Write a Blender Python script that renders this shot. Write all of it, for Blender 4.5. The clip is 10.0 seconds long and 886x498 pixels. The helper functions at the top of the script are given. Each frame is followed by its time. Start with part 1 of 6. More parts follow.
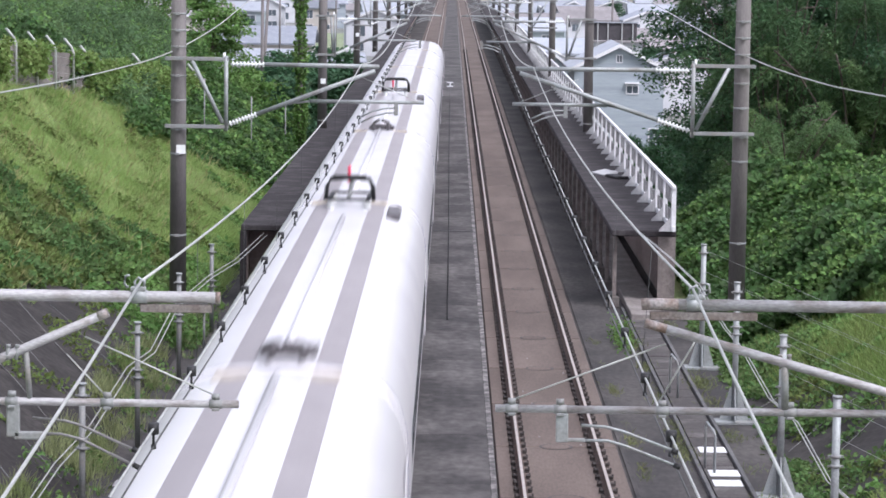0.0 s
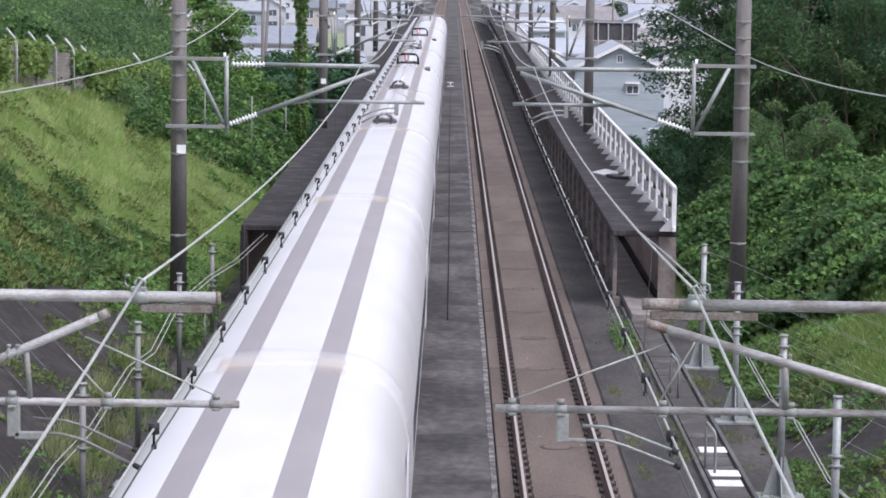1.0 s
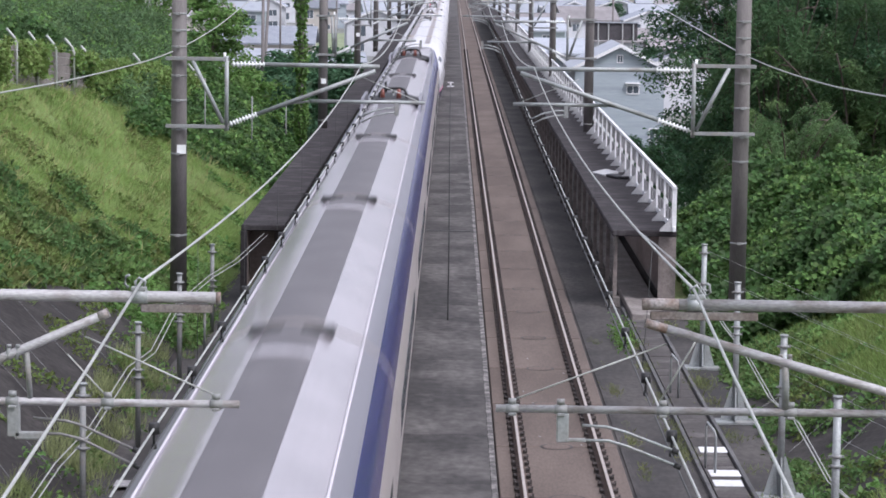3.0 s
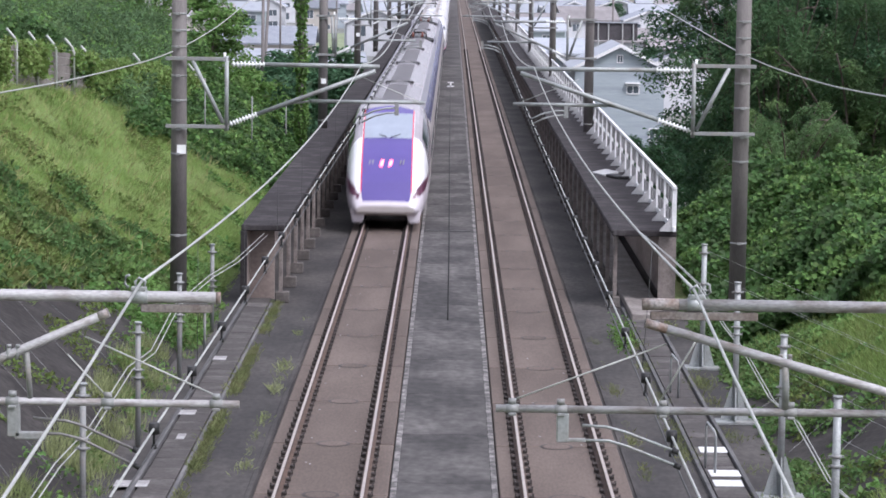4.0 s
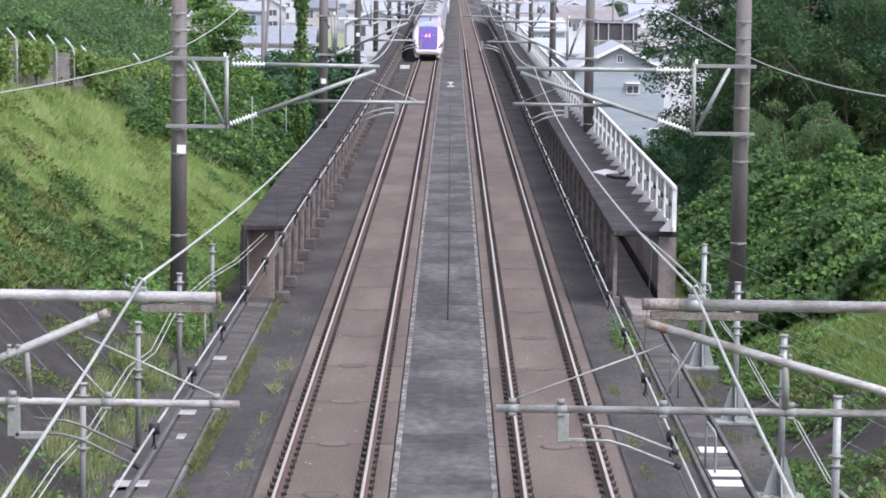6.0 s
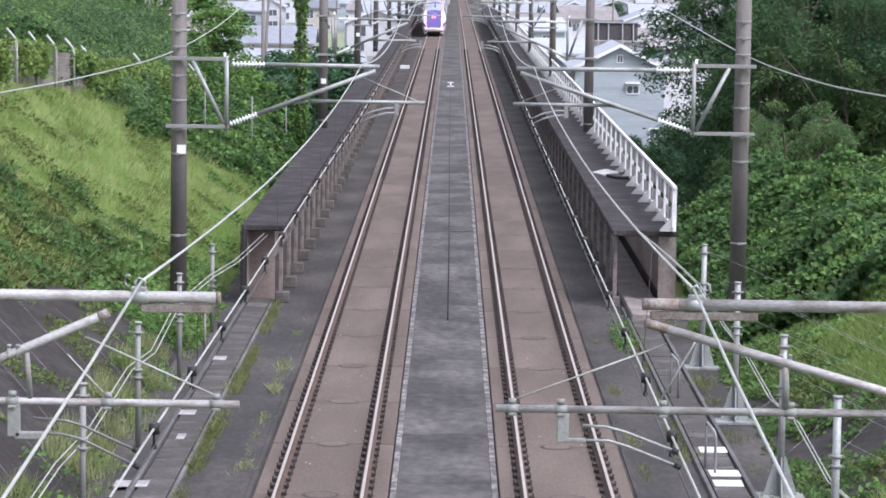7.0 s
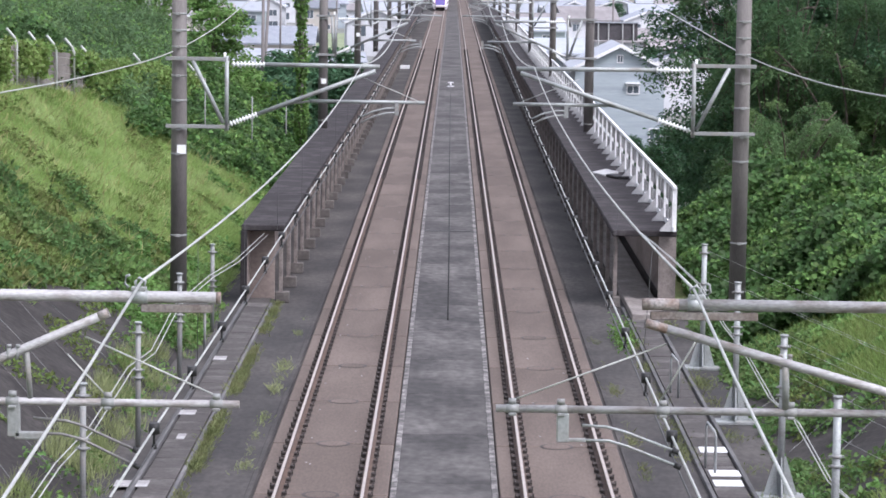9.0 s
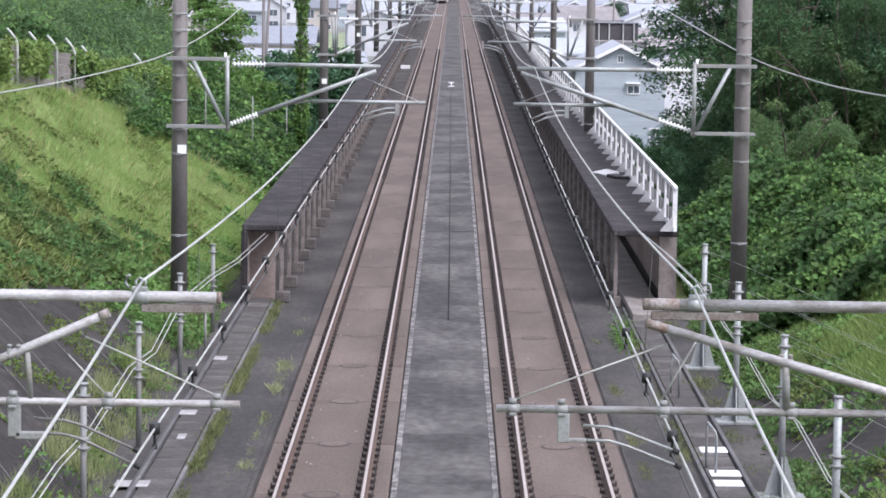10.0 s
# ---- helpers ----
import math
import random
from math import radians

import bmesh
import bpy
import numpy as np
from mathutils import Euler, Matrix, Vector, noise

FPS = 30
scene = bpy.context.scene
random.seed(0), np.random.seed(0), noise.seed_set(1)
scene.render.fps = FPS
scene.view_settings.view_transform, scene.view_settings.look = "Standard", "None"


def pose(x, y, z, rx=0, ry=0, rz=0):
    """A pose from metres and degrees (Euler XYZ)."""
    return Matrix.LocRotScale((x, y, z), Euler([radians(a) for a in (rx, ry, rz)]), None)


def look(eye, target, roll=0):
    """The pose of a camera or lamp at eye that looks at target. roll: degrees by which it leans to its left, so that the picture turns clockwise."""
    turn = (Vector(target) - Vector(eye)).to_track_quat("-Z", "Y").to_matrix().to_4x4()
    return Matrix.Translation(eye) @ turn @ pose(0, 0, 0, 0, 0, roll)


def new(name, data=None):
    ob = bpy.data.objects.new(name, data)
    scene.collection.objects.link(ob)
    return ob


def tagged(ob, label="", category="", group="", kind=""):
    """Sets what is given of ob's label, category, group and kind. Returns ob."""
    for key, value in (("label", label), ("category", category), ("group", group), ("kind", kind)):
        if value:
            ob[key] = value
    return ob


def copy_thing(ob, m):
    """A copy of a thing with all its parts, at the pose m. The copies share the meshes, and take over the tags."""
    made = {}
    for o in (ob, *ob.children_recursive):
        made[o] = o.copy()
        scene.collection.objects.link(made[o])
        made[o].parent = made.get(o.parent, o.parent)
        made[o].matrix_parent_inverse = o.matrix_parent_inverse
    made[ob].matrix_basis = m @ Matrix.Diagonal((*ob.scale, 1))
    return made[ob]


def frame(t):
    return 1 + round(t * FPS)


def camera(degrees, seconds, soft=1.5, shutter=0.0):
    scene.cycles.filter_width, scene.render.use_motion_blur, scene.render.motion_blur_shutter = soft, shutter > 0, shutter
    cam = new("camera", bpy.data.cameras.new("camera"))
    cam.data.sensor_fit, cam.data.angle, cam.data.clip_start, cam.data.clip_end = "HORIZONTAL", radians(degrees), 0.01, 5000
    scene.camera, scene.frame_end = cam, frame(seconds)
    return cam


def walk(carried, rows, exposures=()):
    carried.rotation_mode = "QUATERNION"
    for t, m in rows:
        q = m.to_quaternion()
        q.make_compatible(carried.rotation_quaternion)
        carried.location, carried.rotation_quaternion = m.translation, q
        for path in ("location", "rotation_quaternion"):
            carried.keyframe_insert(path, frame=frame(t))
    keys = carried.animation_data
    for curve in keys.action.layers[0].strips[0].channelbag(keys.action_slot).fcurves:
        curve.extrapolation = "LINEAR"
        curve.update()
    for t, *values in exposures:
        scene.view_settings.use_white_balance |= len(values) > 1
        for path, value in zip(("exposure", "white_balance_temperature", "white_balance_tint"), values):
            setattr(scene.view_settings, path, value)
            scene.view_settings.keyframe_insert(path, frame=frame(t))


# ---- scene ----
# The camera stands on an overbridge, 9.15 m above the rails, with a long lens.
EYE = Vector((0.026, 0.0, 9.15))
AIM = Vector((-0.0021854, 0.9942537, -0.1070273))
cam = camera(18.563, 10.0, soft=1.7, shutter=0.5)


def aim(side):
    """The camera's pose with a sway of so many hundredths of a degree to its left."""
    return look(EYE, EYE + 100 * (Matrix.Rotation(radians(side / 100), 3, "Z") @ AIM), 0.827)


walk(cam, [(0.0, aim(-1.0)), (0.8, aim(-0.2)), (4.0, aim(0.2)), (7.0, aim(0.2)), (9.0, aim(0.4)), (9.5, aim(1.4)), (10.0, aim(1.5))],
     [(0.0, 0.62, 6000, 18.0), (0.9, 0.47, 6000, 18.0), (1.5, 0.42, 6000, 18.0), (2.7, 0.44, 6000, 18.0), (3.9, 0.54, 6000, 18.0), (4.6, 0.68, 6000, 18.0), (5.6, 0.78, 6000, 18.0), (10.0, 0.80, 6000, 18.0)])

# ---- light: an overcast summer day ----
world = bpy.data.worlds.new("overcast")
scene.world = world
world.use_nodes = True
wn = world.node_tree
wn.nodes.clear()
sky = wn.nodes.new("ShaderNodeTexSky")
sky.sky_type, sky.sun_disc = "NISHITA", False
sky.sun_elevation, sky.sun_rotation = radians(53), radians(132)
sky.air_density, sky.dust_density, sky.ozone_density = 1.0, 6.0, 1.0
pale = wn.nodes.new("ShaderNodeHueSaturation")
pale.inputs["Saturation"].default_value = 0.35
bg = wn.nodes.new("ShaderNodeBackground")
bg.inputs["Strength"].default_value = 0.15
out = wn.nodes.new("ShaderNodeOutputWorld")
wn.links.new(sky.outputs[0], pale.inputs["Color"])
wn.links.new(pale.outputs[0], bg.inputs[0])
cloud = wn.nodes.new("ShaderNodeBackground")
cloud.inputs["Color"].default_value, cloud.inputs["Strength"].default_value = (0.84, 0.87, 0.92, 1), 0.74
both = wn.nodes.new("ShaderNodeMixShader")
both.inputs[0].default_value = 0.55
wn.links.new(bg.outputs[0], both.inputs[1])
wn.links.new(cloud.outputs[0], both.inputs[2])
wn.links.new(both.outputs[0], out.inputs[0])
sun_data = bpy.data.lights.new("sun", "SUN")
sun_data.energy, sun_data.angle, sun_data.color = 1.8, radians(22), (1.0, 0.98, 0.95)
sun = new("sun", sun_data)
sun.matrix_world = look((42, -38, 76), (0, 5, 0))

# ---- materials ----


def shader(name, color, rough=0.7, metal=0.0, spread=0.12, scale=2.0, grain=40.0, bump=0.15, second=None, second_at=0.55,
           island=0.0, each=0.0, spec=0.5, stretch=(1, 1, 1), width=0.12, hue=0.0, thin=0.0):
    """A surface with stains at one scale and grain at another; second: the stains' colour; island, each: change from piece to piece."""
    m = bpy.data.materials.new(name)
    m.use_nodes = True
    nt = m.node_tree
    b = nt.nodes["Principled BSDF"]
    b.inputs["Roughness"].default_value, b.inputs["Metallic"].default_value = rough, metal
    b.inputs["Specular IOR Level"].default_value = spec
    co = nt.nodes.new("ShaderNodeTexCoord")
    mp = nt.nodes.new("ShaderNodeMapping")
    mp.inputs["Scale"].default_value = stretch
    nt.links.new(co.outputs["Object"], mp.inputs[0])
    if each:
        # alike pieces get different stains
        info = nt.nodes.new("ShaderNodeObjectInfo")
        shift = nt.nodes.new("ShaderNodeMath")
        shift.operation = "MULTIPLY"
        shift.inputs[1].default_value = 90.0
        nt.links.new(info.outputs["Random"], shift.inputs[0])
        nt.links.new(shift.outputs[0], mp.inputs["Location"])

    def tex(s, detail):
        n = nt.nodes.new("ShaderNodeTexNoise")
        n.inputs["Scale"].default_value, n.inputs["Detail"].default_value = s, detail
        nt.links.new(mp.outputs[0], n.inputs["Vector"])
        return n

    big, fine = tex(scale, 5), tex(grain, 3)
    ramp = nt.nodes.new("ShaderNodeValToRGB")
    lo, hi = ramp.color_ramp.elements
    lo.position, hi.position = second_at - width, second_at + width
    lo.color = (*color, 1)
    hi.color = (*(second or [min(1, c * (1 + spread * 2)) for c in color]), 1)
    nt.links.new(big.outputs["Fac"], ramp.inputs[0])
    val = nt.nodes.new("ShaderNodeMapRange")
    val.inputs["From Min"].default_value, val.inputs["From Max"].default_value = 0.3, 0.7
    val.inputs["To Min"].default_value, val.inputs["To Max"].default_value = 1 - spread, 1 + spread
    nt.links.new(fine.outputs["Fac"], val.inputs[0])
    level = val.outputs[0]
    hsv = nt.nodes.new("ShaderNodeHueSaturation")
    for amount, source in ((island, ("ShaderNodeNewGeometry", "Random Per Island")), (each, ("ShaderNodeObjectInfo", "Random"))):
        if amount:
            r = nt.nodes.new(source[0])
            mr = nt.nodes.new("ShaderNodeMapRange")
            mr.inputs["To Min"].default_value, mr.inputs["To Max"].default_value = 1 - amount, 1 + amount
            nt.links.new(r.outputs[source[1]], mr.inputs[0])
            mul = nt.nodes.new("ShaderNodeMath")
            mul.operation = "MULTIPLY"
            nt.links.new(level, mul.inputs[0])
            nt.links.new(mr.outputs[0], mul.inputs[1])
            level = mul.outputs[0]
            if hue:
                mh = nt.nodes.new("ShaderNodeMapRange")
                mh.inputs["To Min"].default_value, mh.inputs["To Max"].default_value = 0.5 - hue, 0.5 + hue
                nt.links.new(r.outputs[source[1]], mh.inputs[0])
                nt.links.new(mh.outputs[0], hsv.inputs["Hue"])
    nt.links.new(level, hsv.inputs["Value"])
    nt.links.new(ramp.outputs[0], hsv.inputs["Color"])
    nt.links.new(hsv.outputs[0], b.inputs["Base Color"])
    if bump:
        bp = nt.nodes.new("ShaderNodeBump")
        bp.inputs["Strength"].default_value, bp.inputs["Distance"].default_value = bump, 0.02
        nt.links.new(fine.outputs["Fac"], bp.inputs["Height"])
        nt.links.new(bp.outputs[0], b.inputs["Normal"])
    if thin:
        # light that comes through a leaf
        tl = nt.nodes.new("ShaderNodeBsdfTranslucent")
        mx = nt.nodes.new("ShaderNodeMixShader")
        mx.inputs[0].default_value = thin
        nt.links.new(hsv.outputs[0], tl.inputs["Color"])
        nt.links.new(b.outputs[0], mx.inputs[1])
        nt.links.new(tl.outputs[0], mx.inputs[2])
        nt.links.new(mx.outputs[0], nt.nodes["Material Output"].inputs["Surface"])
    return m


def glow(name, color, strength):
    m = bpy.data.materials.new(name)
    m.use_nodes = True
    b = m.node_tree.nodes["Principled BSDF"]
    b.inputs["Base Color"].default_value = (*color, 1)
    b.inputs["Emission Color"].default_value = (*color, 1)
    b.inputs["Emission Strength"].default_value = strength
    return m


CONC_DARK = shader("dark_concrete", (0.033, 0.030, 0.030), 0.9, spread=0.3, scale=0.55, grain=9, second=(0.088, 0.079, 0.074), second_at=0.57, width=0.16, stretch=(1, 0.45, 1))
CONC_MID = shader("grey_concrete", (0.10, 0.098, 0.10), 0.85, spread=0.16, scale=0.9, grain=12, second=(0.17, 0.165, 0.165), second_at=0.6, stretch=(1, 0.4, 1))
CONC_POLE = shader("pole_concrete", (0.16, 0.145, 0.142), 0.85, spread=0.14, scale=1.4, grain=25, second=(0.225, 0.208, 0.20), stretch=(2, 2, 0.35))
SLAB = shader("track_slab_concrete", (0.100, 0.076, 0.064), 0.85, spread=0.16, scale=0.5, grain=14, second=(0.160, 0.125, 0.107), second_at=0.58, width=0.2, stretch=(1.6, 0.35, 1), each=0.07)
PALE_CONC = shader("pale_concrete", (0.28, 0.27, 0.27), 0.85, spread=0.2, scale=2.5, grain=20, second=(0.42, 0.41, 0.41))
RAIL_SIDE = shader("rusty_rail_side", (0.095, 0.062, 0.048), 0.75, spread=0.2, scale=5, grain=60)
RAIL_TOP = shader("polished_rail_head", (0.70, 0.62, 0.56), 0.40, 0.9, spread=0.06, scale=3, grain=80, bump=0.03)
CLIP = shader("fastening_iron", (0.035, 0.028, 0.026), 0.7, spread=0.3, scale=8, grain=60, each=0.3)
GALV = shader("galvanised_steel", (0.33, 0.35, 0.35), 0.55, 0.35, spread=0.14, scale=3, grain=30, second=(0.24, 0.235, 0.225), second_at=0.6)
GALV_DULL = shader("dull_galvanised_steel", (0.25, 0.258, 0.255), 0.65, 0.15, spread=0.15, scale=3, grain=30, second=(0.24, 0.22, 0.20), second_at=0.6)
RUSTY = shader("rusted_steel", (0.17, 0.14, 0.125), 0.8, 0.2, spread=0.3, scale=6, grain=40, second=(0.30, 0.28, 0.27))
WIRE = shader("weathered_wire", (0.42, 0.43, 0.41), 0.55, 0.3, spread=0.1, scale=3, grain=30, bump=0)
WIRE_DARK = shader("dark_wire", (0.07, 0.07, 0.07), 0.6, 0.3, spread=0.1, scale=3, grain=30, bump=0)
BLACK = shader("black_rubber", (0.012, 0.012, 0.013), 0.6, spread=0.2, scale=5, grain=40)
PORCELAIN = shader("white_porcelain", (0.78, 0.79, 0.78), 0.25, spread=0.05, scale=6, grain=40, bump=0)
WHITE_PAINT = shader("white_paint", (0.74, 0.74, 0.75), 0.6, spread=0.08, scale=4, grain=30, second=(0.62, 0.62, 0.62), second_at=0.62)
SOIL = shader("slope_soil", (0.15, 0.205, 0.072), 0.95, spread=0.3, scale=0.6, grain=10, second=(0.21, 0.27, 0.10))
TOWN_GROUND = shader("town_ground", (0.16, 0.17, 0.15), 0.9, spread=0.2, scale=0.05, grain=0.8, second=(0.25, 0.25, 0.25))
STONE = shader("slope_facing", (0.021, 0.018, 0.017), 0.95, spread=0.4, scale=1.1, grain=7, second=(0.042, 0.037, 0.035), bump=0.5)
BODY_WHITE = shader("white_train_paint", (0.67, 0.66, 0.675), 0.25, spread=0.02, scale=0.6, grain=20, second=(0.62, 0.61, 0.63), bump=0)
ROOF_GREY = shader("grey_roof_coating", (0.275, 0.255, 0.262), 0.6, spread=0.06, scale=1.5, grain=20, bump=0.03)
ROOF_MID = shader("grey_roof_panel", (0.095, 0.086, 0.092), 0.45, spread=0.12, scale=1.0, grain=14, second=(0.135, 0.124, 0.13), bump=0.03)
SILVER = shader("silver_train_paint", (0.20, 0.195, 0.225), 0.35, 0.1, spread=0.04, scale=0.8, grain=20, bump=0)
PURPLE = shader("purple_train_paint", (0.105, 0.08, 0.275), 0.22, spread=0.04, scale=1, grain=20, bump=0)
VIOLET_BLUE = shader("blue_violet_train_paint", (0.045, 0.05, 0.17), 0.16, spread=0.04, scale=1, grain=20, bump=0)
RED = shader("red_stripe_paint", (0.62, 0.045, 0.10), 0.3, spread=0.04, scale=1, grain=20, bump=0)
BEIGE = shader("warm_grey_train_paint", (0.40, 0.36, 0.34), 0.35, spread=0.05, scale=1, grain=20, bump=0)
SKIRT = shader("dark_underfloor", (0.03, 0.03, 0.032), 0.7, spread=0.2, scale=2, grain=20)
GLASS_DARK = shader("dark_train_glass", (0.03, 0.04, 0.05), 0.06, spread=0.05, scale=1, grain=10, bump=0, spec=0.8)
GLASS_PALE = shader("reflecting_windscreen", (0.07, 0.09, 0.13), 0.05, spread=0.05, scale=1, grain=10, bump=0, spec=1.0)
TAIL_RED = glow("tail_lamp_red", (1.0, 0.13, 0.18), 4.0)

# ---- building helpers ----


def part(name, bm, material, parent=None, label="", smooth=False, at=None):
    me = bpy.data.meshes.new(name)
    if smooth:
        for f in bm.faces:
            f.smooth = True
    bm.to_mesh(me)
    bm.free()
    for mat in material if isinstance(material, (list, tuple)) else [material]:
        me.materials.append(mat)
    ob = new(name, me)
    if parent:
        ob.parent = parent
    if at is not None:
        ob.matrix_basis = at
    return tagged(ob, label)


def thing(name, label, category, group="", kind="", at=None):
    ob = new(name)
    ob.empty_display_size = 0.2
    if at is not None:
        ob.matrix_basis = at
    return tagged(ob, label, category, group, kind)


def box(bm, x0, x1, y0, y1, z0, z1, mi=0, bevel=0.0):
    vs = [bm.verts.new((x, y, z)) for x in (x0, x1) for y in (y0, y1) for z in (z0, z1)]
    fs = [bm.faces.new([vs[i] for i in f]) for f in ((0, 1, 3, 2), (4, 6, 7, 5), (0, 4, 5, 1), (2, 3, 7, 6), (0, 2, 6, 4), (1, 5, 7, 3))]
    for f in fs:
        f.material_index = mi
    if bevel:
        es = list({e for f in fs for e in f.edges})
        bmesh.ops.bevel(bm, geom=es, offset=bevel, segments=1, affect="EDGES", material=mi)
    return vs


def prism(bm, outline, y0, y1, mi=0):
    """An outline of (x, z) drawn out from y0 to y1, with closed ends."""
    a = [bm.verts.new((x, y0, z)) for x, z in outline]
    b = [bm.verts.new((x, y1, z)) for x, z in outline]
    n = len(a)
    fs = [bm.faces.new((a[i], a[(i + 1) % n], b[(i + 1) % n], b[i])) for i in range(n)]
    fs += [bm.faces.new(a[::-1]), bm.faces.new(b)]
    for f in fs:
        f.material_index = mi
    return fs


def tube(bm, pts, r, seg=8, mi=0, r1=None):
    """A round rod through points, from radius r to r1, with closed ends."""
    pts = [Vector(p) for p in pts]
    rings = []
    n = len(pts)
    for i, p in enumerate(pts):
        way = (pts[min(i + 1, n - 1)] - pts[max(i - 1, 0)]).normalized()
        side = way.cross(Vector((0, 0, 1)) if abs(way.z) < 0.95 else Vector((1, 0, 0))).normalized()
        up = side.cross(way)
        rr = r + ((r1 if r1 is not None else r) - r) * i / max(1, n - 1)
        rings.append([bm.verts.new(p + rr * (math.cos(a) * side + math.sin(a) * up)) for a in (2 * math.pi * k / seg for k in range(seg))])
    for a, b in zip(rings, rings[1:]):
        for k in range(seg):
            f = bm.faces.new((a[k], a[(k + 1) % seg], b[(k + 1) % seg], b[k]))
            f.material_index, f.smooth = mi, True
    for ring in (rings[0][::-1], rings[-1]):
        bm.faces.new(ring).material_index = mi


def rod(name, pts, r, material, parent, label="", seg=8, r1=None):
    bm = bmesh.new()
    tube(bm, pts, r, seg, 0, r1)
    return part(name, bm, material, parent, label)


def sag(a, b, drop, n=14):
    a, b = Vector(a), Vector(b)
    return [a.lerp(b, i / n) - Vector((0, 0, drop * 4 * (i / n) * (1 - i / n))) for i in range(n + 1)]


def step(a, b, v):
    t = min(1.0, max(0.0, (v - a) / (b - a)))
    return t * t * (3 - 2 * t)


POLES = [21.0, 66.0, 115.0, 165.0, 209.0, 253.0, 300.0, 348.0, 396.0]
RAILS = (-2.9, -1.4, 1.4, 2.9)
FAR = 900.0

# ---- the ground ----


def lie(x, y):
    """Height of the ground: a cutting near the bridge, then a plain below the viaduct."""
    s = abs(x)
    cut = -0.45
    if x < 0:
        cut += 0.62 * max(0, min(s, 15.5) - 6.4) + 0.10 * max(0, min(s, 60) - 15.5)
        drop = step(118 + 2.6 * max(0, min(s, 16) - 7), 165 + 2.2 * max(0, min(s, 16) - 7), y)
    else:
        cut += 0.48 * max(0, min(s, 10.6) - 6.9) + 0.04 * max(0, min(s, 60) - 10.6)
        drop = step(84, 150 + 1.0 * max(0, min(s, 30) - 8), y)
    if s < 6.3:
        cut, drop = -0.6, step(70, 100, y)
    bumps = 0.18 * noise.noise(Vector((x * 0.35, y * 0.3, 3))) + 0.06 * noise.noise(Vector((x * 1.3, y * 1.2, 7)))
    if s < 6.6:
        bumps *= 0
    low = -7.6 + 0.3 * noise.noise(Vector((x * 0.02, y * 0.02, 1)))
    return cut * (1 - drop) + low * drop + bumps * (1 - drop)


def build_ground():
    xs = [-1500, -900, -500, -250, -130, -80, -55] + [-45 + 2.5 * i for i in range(10)] + [-20 + 0.7 * i for i in range(58)] + [21 + 2.5 * i for i in range(10)] + [55, 80, 130, 250, 500, 900, 1500]
    ys = [-600, -300, -120, -40, 0, 15] + [24 + 1.2 * i for i in range(80)] + [120 + 3 * i for i in range(34)] + [230, 260, 320, 420, 600, 900, 1400, 2200]
    bm = bmesh.new()
    grid = [[bm.verts.new((x, y, lie(x, y))) for x in xs] for y in ys]
    for j in range(len(ys) - 1):
        for i in range(len(xs) - 1):
            f = bm.faces.new((grid[j][i], grid[j][i + 1], grid[j + 1][i + 1], grid[j + 1][i]))
            f.material_index = 1 if ys[j] > 175 else 0
    ob = part("ground", bm, [SOIL, TOWN_GROUND], smooth=True)
    tagged(ob, "sloping earth cutting falling to a flat suburban plain", "ground", kind="structure")


def build_roadbed():
    bm = bmesh.new()
    # one concrete deck under both tracks, with the raised path between them and the side ledges
    prism(bm, [(-6.35, -0.30), (-6.35, -1.6), (6.35, -1.6), (6.35, -0.30), (3.335, -0.30), (3.335, -0.42), (0.966, -0.42), (0.966, -0.24), (-0.966, -0.24), (-0.966, -0.42), (-3.335, -0.42), (-3.335, -0.30)], -320, FAR)
    tagged(part("roadbed", bm, CONC_DARK), "dark weathered concrete railway deck with a raised middle strip", "railway deck", kind="structure")


def build_tracks():
    for cx, side in ((-2.15, "outbound"), (2.15, "inbound")):
        track = thing("railway_track", "slab track with two polished rails and rusty fastenings", "railway track", "tracks")
        track.location = (cx, 0, 0)
        bm = bmesh.new()
        box(bm, -1.17, 1.17, 0, 4.95, -0.40, -0.19, 0, 0.02)
        me = bpy.data.meshes.new("track_slab")
        bm.to_mesh(me)
        bm.free()
        me.materials.append(SLAB)
        for k in range(96):
            ob = new("track_slab", me)
            ob.parent, ob.location = track, (0, 26.5 + 5 * k, 0)
        bm = bmesh.new()
        box(bm, -1.17, 1.17, 26.5 + 5 * 96, FAR, -0.40, -0.19)
        part("far_slab", bm, SLAB, track)
        bm = bmesh.new()
        box(bm, -1.17, 1.17, -320, 26.45, -0.40, -0.19)
        part("far_slab", bm, SLAB, track)
        for rx in (-0.75, 0.75):
            bm = bmesh.new()
            prism(bm, [(-0.072, -0.176), (0.072, -0.176), (0.072, -0.16), (0.012, -0.14), (0.012, -0.045), (0.0355, -0.035), (0.0355, -0.004), (-0.0355, -0.004), (-0.0355, -0.035), (-0.012, -0.045), (-0.012, -0.14), (-0.072, -0.16)], -320, FAR, 0)
            prism(bm, [(-0.027, -0.004), (0.027, -0.004), (0.023, 0.0), (-0.023, 0.0)], -320, FAR, 1)
            ob = part("rail", bm, [RAIL_SIDE, RAIL_TOP], track)
            ob.location = (rx, 0, 0)


build_ground()
build_roadbed()
build_tracks()

